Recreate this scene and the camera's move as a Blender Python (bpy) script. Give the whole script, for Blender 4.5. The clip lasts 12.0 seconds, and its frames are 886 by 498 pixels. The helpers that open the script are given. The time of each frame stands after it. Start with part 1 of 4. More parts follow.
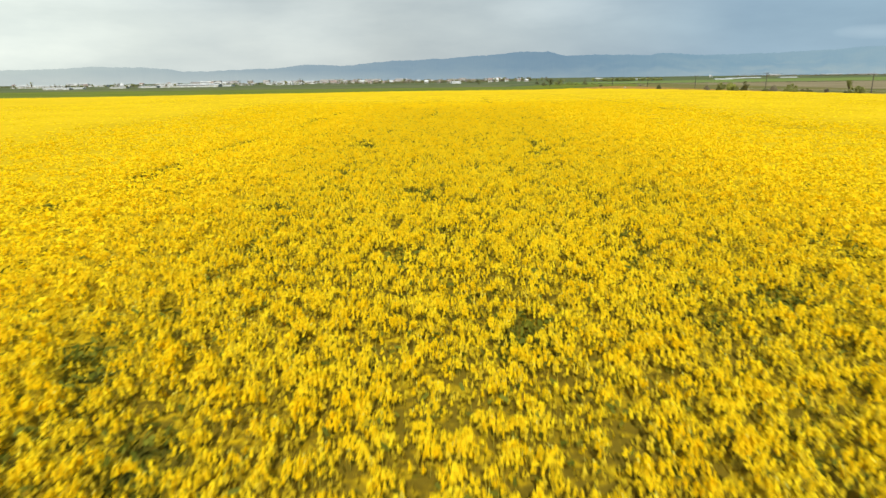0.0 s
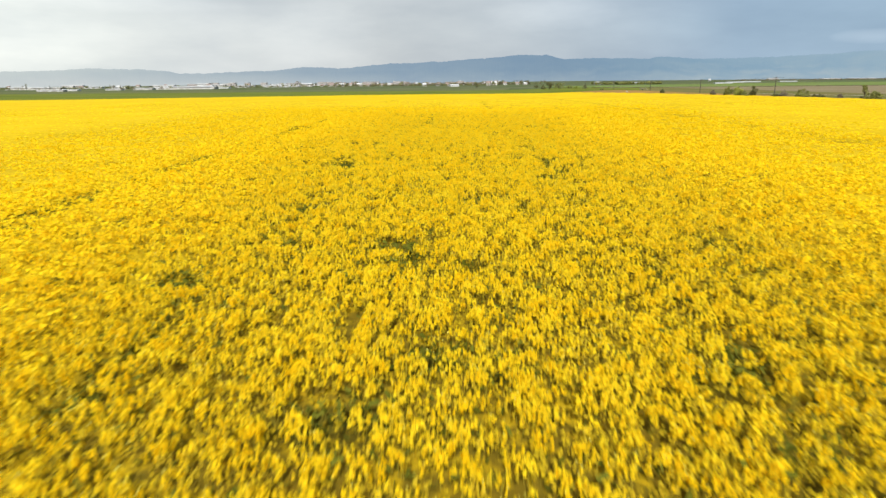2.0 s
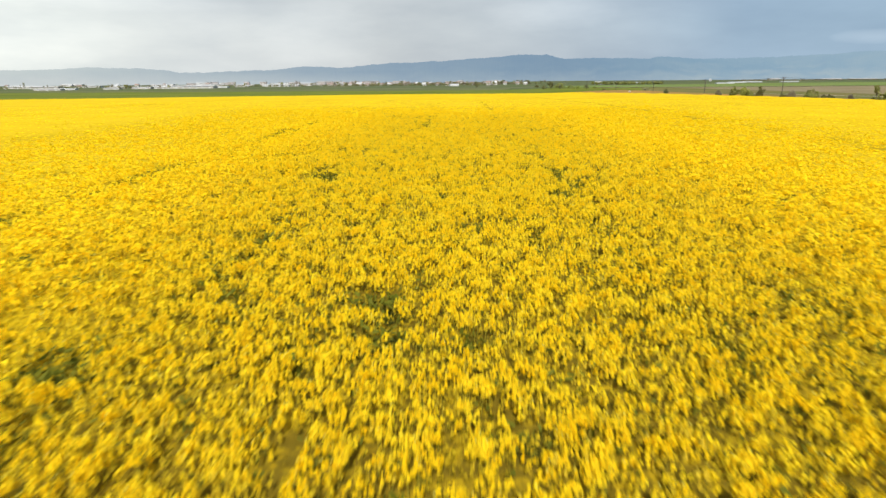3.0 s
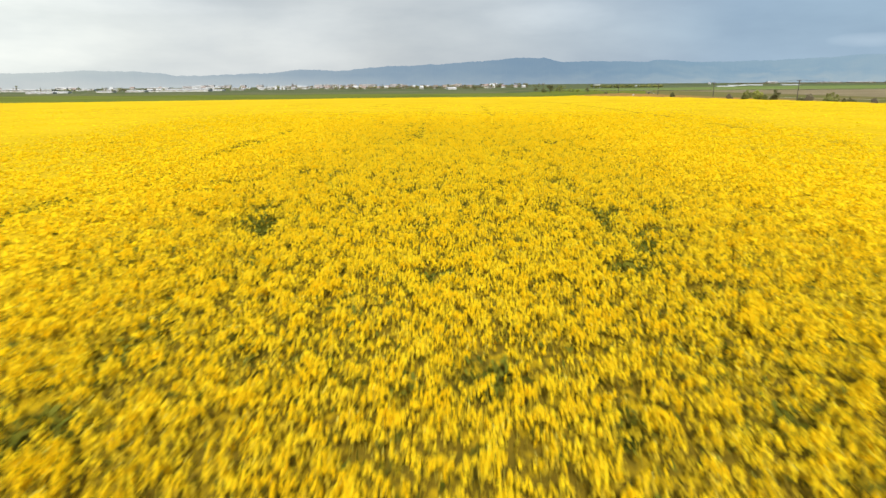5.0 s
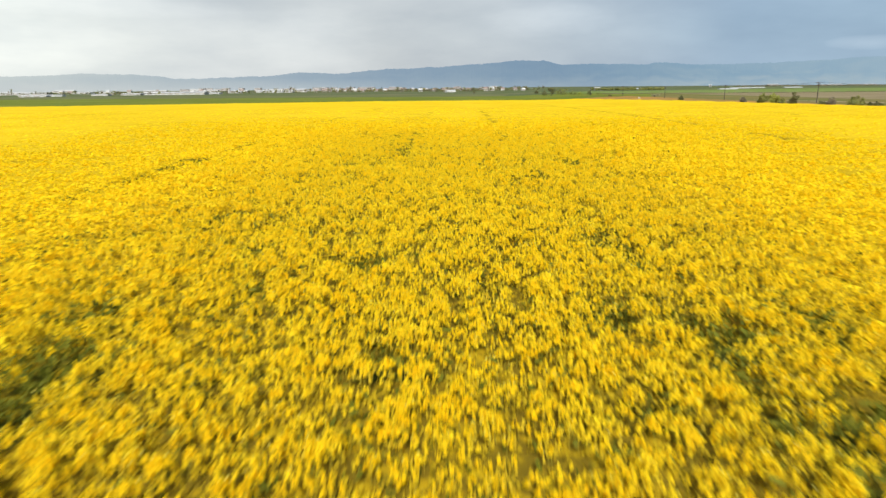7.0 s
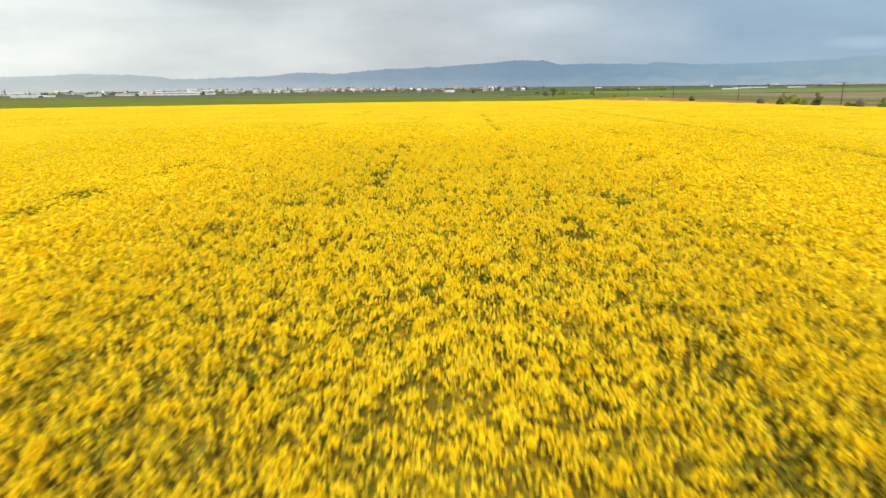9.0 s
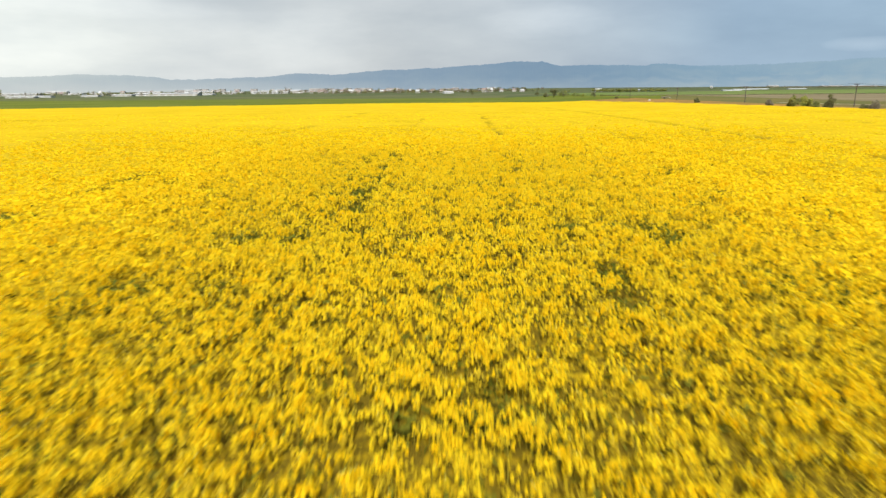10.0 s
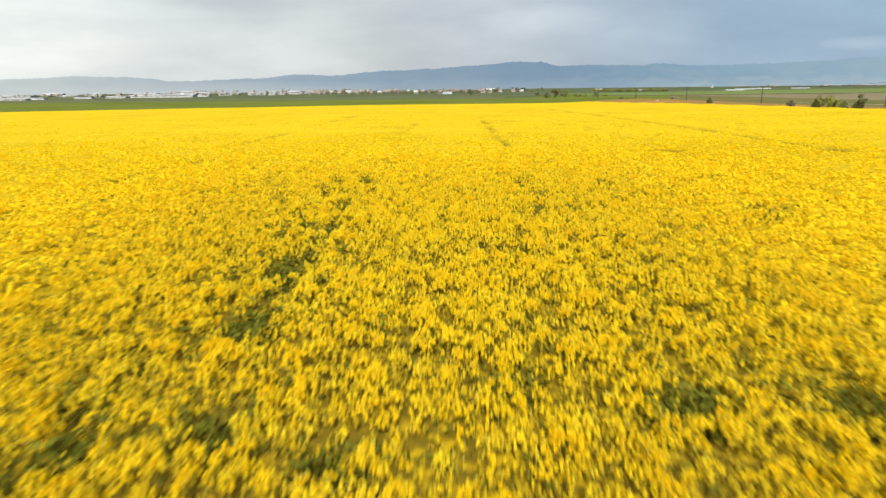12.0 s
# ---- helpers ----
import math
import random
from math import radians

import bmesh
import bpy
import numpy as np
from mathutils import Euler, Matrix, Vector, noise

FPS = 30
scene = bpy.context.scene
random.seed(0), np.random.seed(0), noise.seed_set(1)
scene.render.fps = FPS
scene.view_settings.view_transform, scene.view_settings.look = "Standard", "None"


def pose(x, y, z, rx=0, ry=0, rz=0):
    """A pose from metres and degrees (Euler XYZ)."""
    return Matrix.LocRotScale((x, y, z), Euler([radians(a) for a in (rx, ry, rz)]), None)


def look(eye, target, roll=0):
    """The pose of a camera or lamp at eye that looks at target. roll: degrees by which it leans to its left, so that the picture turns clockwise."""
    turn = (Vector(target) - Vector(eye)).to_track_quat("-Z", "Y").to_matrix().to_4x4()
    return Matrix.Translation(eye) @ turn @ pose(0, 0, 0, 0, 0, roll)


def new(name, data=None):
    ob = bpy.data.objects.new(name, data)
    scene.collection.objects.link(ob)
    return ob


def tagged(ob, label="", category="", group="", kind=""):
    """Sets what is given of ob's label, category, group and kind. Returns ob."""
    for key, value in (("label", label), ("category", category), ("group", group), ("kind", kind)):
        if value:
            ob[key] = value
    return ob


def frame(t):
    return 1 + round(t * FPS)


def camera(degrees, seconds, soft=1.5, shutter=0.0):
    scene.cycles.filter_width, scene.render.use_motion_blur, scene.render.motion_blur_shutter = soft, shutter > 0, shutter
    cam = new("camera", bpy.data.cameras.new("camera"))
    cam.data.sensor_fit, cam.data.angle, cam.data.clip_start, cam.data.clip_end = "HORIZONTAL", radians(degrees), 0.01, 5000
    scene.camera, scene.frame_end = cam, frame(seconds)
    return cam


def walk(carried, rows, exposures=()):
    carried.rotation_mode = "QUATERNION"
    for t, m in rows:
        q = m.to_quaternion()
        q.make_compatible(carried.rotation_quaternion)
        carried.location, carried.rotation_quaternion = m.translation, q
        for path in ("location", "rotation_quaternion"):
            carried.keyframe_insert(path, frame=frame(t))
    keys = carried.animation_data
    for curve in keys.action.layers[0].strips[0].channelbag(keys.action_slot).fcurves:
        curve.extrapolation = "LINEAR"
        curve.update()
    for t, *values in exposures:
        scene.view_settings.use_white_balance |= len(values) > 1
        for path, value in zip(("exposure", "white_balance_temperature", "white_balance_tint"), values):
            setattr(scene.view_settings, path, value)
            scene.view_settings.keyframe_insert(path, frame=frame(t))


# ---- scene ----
cam = camera(70.1, 12.0, soft=1.4, shutter=0.75)
PATH = [   # seconds, eye, target, roll
    (0, (0.488, -0.901, 7.285), (0.458, 1.029, 6.762), -0.7),
    (0.5, (0.498, 1.354, 7.347), (0.47, 3.285, 6.825), -0.6),
    (1, (0.59, 3.923, 7.393), (0.563, 5.854, 6.873), -0.6),
    (1.5, (0.659, 6.865, 7.423), (0.635, 8.797, 6.904), -0.5),
    (2, (0.732, 9.961, 7.437), (0.709, 11.894, 6.922), -0.5),
    (2.5, (0.819, 13.162, 7.418), (0.797, 15.094, 6.904), -0.5),
    (3, (0.921, 16.513, 7.437), (0.899, 18.445, 6.921), -0.4),
    (5, (1.072, 31.307, 7.3), (1.057, 33.242, 6.793), -0.4),
    (5.5, (1.239, 35.16, 7.31), (1.225, 37.095, 6.806), -0.4),
    (6, (1.415, 38.985, 7.296), (1.401, 40.92, 6.792), -0.3),
    (6.5, (1.574, 42.759, 7.253), (1.559, 44.695, 6.753), -0.4),
    (8.5, (2.165, 59.087, 7.48), (2.154, 61.024, 6.982), -0.5),
    (9, (2.277, 63.208, 7.48), (2.266, 65.145, 6.981), -0.5),
    (9.5, (2.37, 67.38, 7.402), (2.362, 69.317, 6.904), -0.4),
    (10, (2.477, 71.593, 7.398), (2.47, 73.531, 6.902), -0.4),
    (10.5, (2.591, 75.887, 7.391), (2.585, 77.825, 6.895), -0.5),
    (11, (2.722, 80.082, 7.37), (2.716, 82.02, 6.876), -0.6),
    (11.5, (2.857, 84.249, 7.348), (2.851, 86.188, 6.855), -0.6),
    (12, (3.064, 88.336, 7.369), (3.059, 90.274, 6.875), -0.6),
]
walk(cam, [(t, look(eye, target, roll)) for t, eye, target, roll in PATH], exposures=[(0.0, 0.12, 6500, 4), (1.0, 0.16, 6500, 8), (2.0, 0.18, 6500, 10), (12.0, 0.18, 6500, 10)])

# ---- light ----
SUN_EL, SUN_AZ = 41.0, 180.0      # degrees; azimuth from +y, towards +x
world = bpy.data.worlds.new("sky")
scene.world = world
world.use_nodes = True
wn, wl = world.node_tree.nodes, world.node_tree.links
wn.clear()


def wmath(op, a, b=None):
    n = wn.new("ShaderNodeMath")
    n.operation = op
    for k, v in enumerate((a, b)):
        if v is None:
            continue
        if isinstance(v, (int, float)):
            n.inputs[k].default_value = v
        else:
            wl.new(v, n.inputs[k])
    return n.outputs[0]


def wramp(fac, stops):
    n = wn.new("ShaderNodeValToRGB")
    e = n.color_ramp.elements
    for k, (p, c) in enumerate(stops):
        q = e[k] if k < 2 else e.new(p)
        q.position, q.color = p, (c[0], c[1], c[2], 1)
    wl.new(fac, n.inputs["Fac"])
    return n.outputs["Color"]


sky = wn.new("ShaderNodeTexSky")
sky.sky_type = "NISHITA"
sky.sun_disc = False
sky.sun_elevation, sky.sun_rotation = radians(SUN_EL), radians(SUN_AZ)
sky.air_density, sky.dust_density = 1.2, 2.0
co = wn.new("ShaderNodeTexCoord")
xyz = wn.new("ShaderNodeSeparateXYZ")
wl.new(co.outputs["Generated"], xyz.inputs[0])
azim = wmath("ARCTAN2", xyz.outputs[0], xyz.outputs[1])
turn = wmath("ADD", wmath("DIVIDE", azim, 2 * math.pi), 0.5)       # 0.5 straight ahead
# cloud cover: thin and bright towards the sun, blue-grey rain cloud away from it
cover = wramp(turn, [(0.0, (0.56, 0.62, 0.68)), (1.0, (0.56, 0.62, 0.68)), (0.30, (0.80, 0.84, 0.84)), (0.41, (0.90, 0.94, 0.90)),
                     (0.445, (0.73, 0.77, 0.78)), (0.485, (0.64, 0.68, 0.70)), (0.515, (0.57, 0.63, 0.68)), (0.54, (0.475, 0.57, 0.665)),
                     (0.565, (0.375, 0.51, 0.655)), (0.60, (0.36, 0.51, 0.66)), (0.70, (0.42, 0.53, 0.64))])
comb = wn.new("ShaderNodeCombineXYZ")
wl.new(azim, comb.inputs[0])
wl.new(wmath("MULTIPLY", xyz.outputs[2], 3.2), comb.inputs[1])
streak = wn.new("ShaderNodeTexNoise")
streak.inputs["Scale"].default_value, streak.inputs["Detail"].default_value = 3.4, 5
streak.inputs["Roughness"].default_value = 0.55
wl.new(comb.outputs[0], streak.inputs["Vector"])
shade = wramp(streak.outputs["Fac"], [(0.30, (0.82, 0.85, 0.89)), (0.72, (1.16, 1.15, 1.13))])
cloud = wn.new("ShaderNodeMix")
cloud.data_type, cloud.blend_type = "RGBA", "MULTIPLY"
cloud.inputs["Factor"].default_value = 1.0
wl.new(cover, cloud.inputs["A"])
wl.new(shade, cloud.inputs["B"])
bg_sky, bg_cloud, mixw, wout = (wn.new("ShaderNode" + k) for k in ("Background", "Background", "MixShader", "OutputWorld"))
wl.new(sky.outputs[0], bg_sky.inputs["Color"])
bg_sky.inputs["Strength"].default_value = 0.105
elev = wmath("MULTIPLY", wmath("ARCSINE", xyz.outputs[2]), 180 / math.pi)
bear = wmath("MULTIPLY", azim, 180 / math.pi)
# single soft clouds: bearing, elevation, half width, half height in degrees, how much brighter or darker
total = None
for ba, ee, wa, we, amount in ((8.5, 5.4, 6.0, 1.5, 0.12), (32.5, 2.9, 3.0, 0.6, 0.18), (-27.0, 6.2, 11.0, 1.0, 0.11), (-34.0, 3.2, 8.0, 2.6, 0.10),
                               (-17.0, 6.9, 7.0, 1.0, -0.10), (-11.0, 3.6, 5.5, 3.0, 0.09), (0.0, 6.0, 5.0, 2.0, -0.05), (24.0, 4.0, 8.0, 3.0, -0.03), (17.0, 8.3, 7.0, 0.9, 0.10)):
    du = wmath("POWER", wmath("DIVIDE", wmath("SUBTRACT", bear, ba), wa), 2.0)
    dv = wmath("POWER", wmath("DIVIDE", wmath("SUBTRACT", elev, ee), we), 2.0)
    wobble = wmath("MULTIPLY", wmath("SUBTRACT", streak.outputs["Fac"], 0.5), 1.6)
    g = wmath("MULTIPLY", wmath("MAXIMUM", wmath("SUBTRACT", wmath("ADD", 1.0, wobble), wmath("ADD", du, dv)), 0.0), amount)
    total = g if total is None else wmath("ADD", total, g)
puff = wn.new("ShaderNodeVectorMath")
puff.operation = "MULTIPLY_ADD"
puff.inputs[0].default_value = (0.66, 0.65, 0.62)
wl.new(total, puff.inputs[1])
wl.new(cloud.outputs["Result"], puff.inputs[2])
wl.new(puff.outputs[0], bg_cloud.inputs["Color"])
bg_cloud.inputs["Strength"].default_value = 0.845
# broken cover overhead, closed near the horizon
gap = wmath("MULTIPLY", wmath("SUBTRACT", xyz.outputs[2], 0.2), 0.7)
gap = wmath("MINIMUM", wmath("MAXIMUM", wmath("MULTIPLY", gap, wmath("MULTIPLY", streak.outputs["Fac"], 2.0)), 0.0), 0.6)
wl.new(wmath("SUBTRACT", 0.93, gap), mixw.inputs[0])
wl.new(bg_sky.outputs[0], mixw.inputs[1])
wl.new(bg_cloud.outputs[0], mixw.inputs[2])
wl.new(mixw.outputs[0], wout.inputs["Surface"])

sun_data = bpy.data.lights.new("sun", "SUN")
sun_data.energy, sun_data.angle, sun_data.color = 5.0, radians(1.5), (1.0, 0.95, 0.86)
sun = new("sun", sun_data)
az, el = radians(SUN_AZ), radians(SUN_EL)
sun_dir = Vector((math.sin(az) * math.cos(el), math.cos(az) * math.cos(el), math.sin(el)))
sun.matrix_world = look(sun_dir * 100, (0, 0, 0))


# ---- materials ----
def rgba(c):
    return (c[0], c[1], c[2], 1.0)


def surface(name, a, b, scale, rough=0.9, fine=0.0, bump=0.0, c=None, translucent=0.0, island=0.0, sheen=0.25):
    """Two colours mixed by noise at one size, lightened and darkened by finer noise, with relief."""
    m = bpy.data.materials.new(name)
    m.use_nodes = True
    n, l = m.node_tree.nodes, m.node_tree.links
    bsdf, out = n["Principled BSDF"], n["Material Output"]
    bsdf.inputs["Roughness"].default_value = rough
    bsdf.inputs["Specular IOR Level"].default_value = sheen
    geo = n.new("ShaderNodeNewGeometry")
    big = n.new("ShaderNodeTexNoise")
    big.inputs["Scale"].default_value, big.inputs["Detail"].default_value = scale, 4
    l.new(geo.outputs["Position"], big.inputs["Vector"])
    ramp = n.new("ShaderNodeValToRGB")
    ramp.color_ramp.elements[0].position, ramp.color_ramp.elements[1].position = 0.35, 0.65
    ramp.color_ramp.elements[0].color, ramp.color_ramp.elements[1].color = rgba(a), rgba(b)
    if c:
        e = ramp.color_ramp.elements.new(0.5)
        e.color = rgba(c)
    l.new(big.outputs["Fac"], ramp.inputs["Fac"])
    col = ramp.outputs["Color"]
    if fine or island:
        hsv = n.new("ShaderNodeHueSaturation")
        mapr = n.new("ShaderNodeMapRange")
        mapr.inputs["To Min"].default_value, mapr.inputs["To Max"].default_value = 1 - 0.22 * (island or 1), 1 + 0.10 * (island or 1)
        if island:
            l.new(geo.outputs["Random Per Island"], mapr.inputs["Value"])
        else:
            small = n.new("ShaderNodeTexNoise")
            small.inputs["Scale"].default_value, small.inputs["Detail"].default_value = fine, 3
            l.new(geo.outputs["Position"], small.inputs["Vector"])
            l.new(small.outputs["Fac"], mapr.inputs["Value"])
        l.new(mapr.outputs["Result"], hsv.inputs["Value"])
        l.new(col, hsv.inputs["Color"])
        col = hsv.outputs["Color"]
    l.new(col, bsdf.inputs["Base Color"])
    if bump:
        bn = n.new("ShaderNodeTexNoise")
        bn.inputs["Scale"].default_value, bn.inputs["Detail"].default_value = fine or scale * 8, 4
        l.new(geo.outputs["Position"], bn.inputs["Vector"])
        bu = n.new("ShaderNodeBump")
        bu.inputs["Strength"].default_value, bu.inputs["Distance"].default_value = 0.8, bump
        l.new(bn.outputs["Fac"], bu.inputs["Height"])
        l.new(bu.outputs["Normal"], bsdf.inputs["Normal"])
    if translucent:
        tr, mx = n.new("ShaderNodeBsdfTranslucent"), n.new("ShaderNodeMixShader")
        mx.inputs[0].default_value = translucent
        l.new(col, tr.inputs["Color"])
        l.new(bsdf.outputs[0], mx.inputs[1])
        l.new(tr.outputs[0], mx.inputs[2])
        l.new(mx.outputs[0], out.inputs["Surface"])
    return m


def blend_gap_shade(m, colour, layer):
    """Where the stand opens or thins: leaf and pod tones, gap shade painted in."""
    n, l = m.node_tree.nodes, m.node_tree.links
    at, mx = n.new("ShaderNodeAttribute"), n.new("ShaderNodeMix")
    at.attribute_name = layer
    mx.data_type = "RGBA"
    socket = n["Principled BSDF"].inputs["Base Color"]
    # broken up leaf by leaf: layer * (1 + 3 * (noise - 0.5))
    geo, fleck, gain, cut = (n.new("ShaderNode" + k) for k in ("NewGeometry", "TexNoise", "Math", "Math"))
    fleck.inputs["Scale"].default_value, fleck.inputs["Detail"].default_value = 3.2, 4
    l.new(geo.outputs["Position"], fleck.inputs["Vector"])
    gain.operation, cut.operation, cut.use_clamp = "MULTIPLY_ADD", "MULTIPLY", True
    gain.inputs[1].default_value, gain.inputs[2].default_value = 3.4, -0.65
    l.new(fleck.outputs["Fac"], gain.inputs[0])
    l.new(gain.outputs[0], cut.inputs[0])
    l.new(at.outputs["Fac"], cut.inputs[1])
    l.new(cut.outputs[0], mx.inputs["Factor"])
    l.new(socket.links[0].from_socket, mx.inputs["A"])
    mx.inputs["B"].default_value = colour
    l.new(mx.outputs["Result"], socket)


M_PLAIN = surface("plain_grass", (0.095, 0.115, 0.052), (0.14, 0.14, 0.08), 0.006, fine=0.05, c=(0.085, 0.11, 0.046), sheen=0.03)
M_STUBBLE = surface("stubble", (0.095, 0.115, 0.047), (0.145, 0.15, 0.072), 0.01, fine=0.6, bump=0.03, sheen=0.03)
M_MEADOW = surface("dry_meadow", (0.125, 0.135, 0.038), (0.20, 0.155, 0.058), 0.025, fine=0.8, bump=0.05, c=(0.15, 0.14, 0.045), sheen=0.03)
M_ROSE = surface("faded_pink_plaster", (0.34, 0.32, 0.32), (0.41, 0.385, 0.38), 0.05, rough=0.9, fine=1.0)
M_RUBBER = surface("tyre_rubber", (0.025, 0.025, 0.025), (0.04, 0.04, 0.04), 8, rough=0.85)
M_WHEAT = surface("young_wheat", (0.112, 0.142, 0.017), (0.16, 0.182, 0.028), 0.015, fine=1.5, bump=0.05, sheen=0.03)
M_PASTURE = surface("green_pasture", (0.125, 0.185, 0.045), (0.18, 0.22, 0.07), 0.01, fine=0.6, bump=0.05, sheen=0.03)
M_PLOUGH = surface("ploughed_soil", (0.195, 0.158, 0.088), (0.25, 0.205, 0.125), 0.03, fine=1.0, bump=0.08, sheen=0.03)
M_VERGE = surface("dry_verge", (0.37, 0.205, 0.06), (0.25, 0.165, 0.05), 0.06, fine=1.3, bump=0.08, c=(0.31, 0.185, 0.055), sheen=0.03)
M_TRACK = surface("dirt_track", (0.36, 0.31, 0.22), (0.44, 0.39, 0.29), 0.2, fine=2.0, bump=0.03)
M_BLOSSOM = surface("rape_blossom", (0.895, 0.640, 0.008), (0.905, 0.722, 0.024), 1.3, rough=0.8, translucent=0.48, island=0.40, sheen=0.04)
M_BUD = surface("rape_bud", (0.52, 0.47, 0.06), (0.62, 0.56, 0.10), 3.0, rough=0.8, translucent=0.2, island=1, sheen=0.02)
M_FADE = surface("fading_blossom", (0.62, 0.465, 0.016), (0.74, 0.57, 0.04), 1.1, rough=0.8, translucent=0.40, island=0.7, sheen=0.02)
M_POD = surface("rape_pods", (0.42, 0.315, 0.015), (0.56, 0.42, 0.018), 0.9, rough=0.8, translucent=0.35, island=0.7, sheen=0.02)
M_STEM = surface("rape_stem", (0.25, 0.21, 0.022), (0.34, 0.285, 0.03), 2.0, rough=0.8, translucent=0.25, island=1, sheen=0.02)
M_LEAF = surface("rape_leaf", (0.10, 0.112, 0.011), (0.17, 0.17, 0.018), 2.0, rough=0.6, translucent=0.25, island=1, sheen=0.04)
M_CANOPY = surface("rape_canopy", (0.64, 0.435, 0.007), (0.71, 0.495, 0.012), 0.05, rough=0.9, fine=2.5, bump=0.10, sheen=0.02)
# floor colours: pods and leaves, darkened to hold the shade between plants
blend_gap_shade(M_CANOPY, (0.15, 0.107, 0.010, 1), "open")
blend_gap_shade(M_CANOPY, (0.042, 0.046, 0.008, 1), "thin")
M_POLE = surface("weathered_wood", (0.06, 0.05, 0.04), (0.10, 0.085, 0.07), 3.0, fine=30, bump=0.01)
M_WIRE = surface("dull_cable", (0.05, 0.05, 0.05), (0.08, 0.08, 0.08), 1.0, rough=0.5)
M_INSUL = surface("brown_porcelain", (0.16, 0.08, 0.05), (0.20, 0.10, 0.06), 5.0, rough=0.25)
M_BARK = surface("grey_bark", (0.10, 0.08, 0.06), (0.16, 0.13, 0.10), 4.0, fine=20, bump=0.02)
M_GREEN = surface("bush_leaves", (0.185, 0.205, 0.055), (0.245, 0.25, 0.07), 0.7, rough=0.6, translucent=0.25, island=1)
M_FRESH = surface("fresh_leaves", (0.28, 0.31, 0.06), (0.36, 0.37, 0.09), 0.7, rough=0.6, translucent=0.3, island=1)
M_DARK = surface("dark_leaves", (0.12, 0.128, 0.048), (0.17, 0.166, 0.068), 0.7, rough=0.6, translucent=0.2, island=1)
M_BARE = surface("budding_twigs", (0.18, 0.16, 0.11), (0.24, 0.21, 0.13), 0.7, rough=0.8, translucent=0.15, island=1)
M_WHITE = surface("white_cladding", (0.44, 0.45, 0.45), (0.56, 0.565, 0.56), 0.05, rough=0.6, fine=0.8)
M_GREY = surface("grey_metal_roof", (0.42, 0.43, 0.44), (0.55, 0.56, 0.57), 0.05, rough=0.45, fine=0.6)
M_HALLWALL = surface("grey_hall_wall", (0.30, 0.29, 0.27), (0.42, 0.41, 0.38), 0.04, rough=0.7, fine=0.8)
M_PLASTER = surface("cream_plaster", (0.36, 0.35, 0.33), (0.47, 0.45, 0.42), 0.08, rough=0.9, fine=2.0)
M_TILE = surface("clay_tiles", (0.23, 0.18, 0.16), (0.30, 0.235, 0.21), 0.15, rough=0.85, fine=4.0)
M_GLASS = surface("window_glass", (0.04, 0.05, 0.06), (0.06, 0.07, 0.08), 1.0, rough=0.08)
M_FILM = surface("tunnel_film", (0.29, 0.31, 0.31), (0.37, 0.385, 0.385), 0.2, rough=0.35, fine=1.0)
M_STONE = surface("pale_stone", (0.40, 0.37, 0.32), (0.50, 0.46, 0.40), 0.6, rough=0.9, fine=6, bump=0.03)


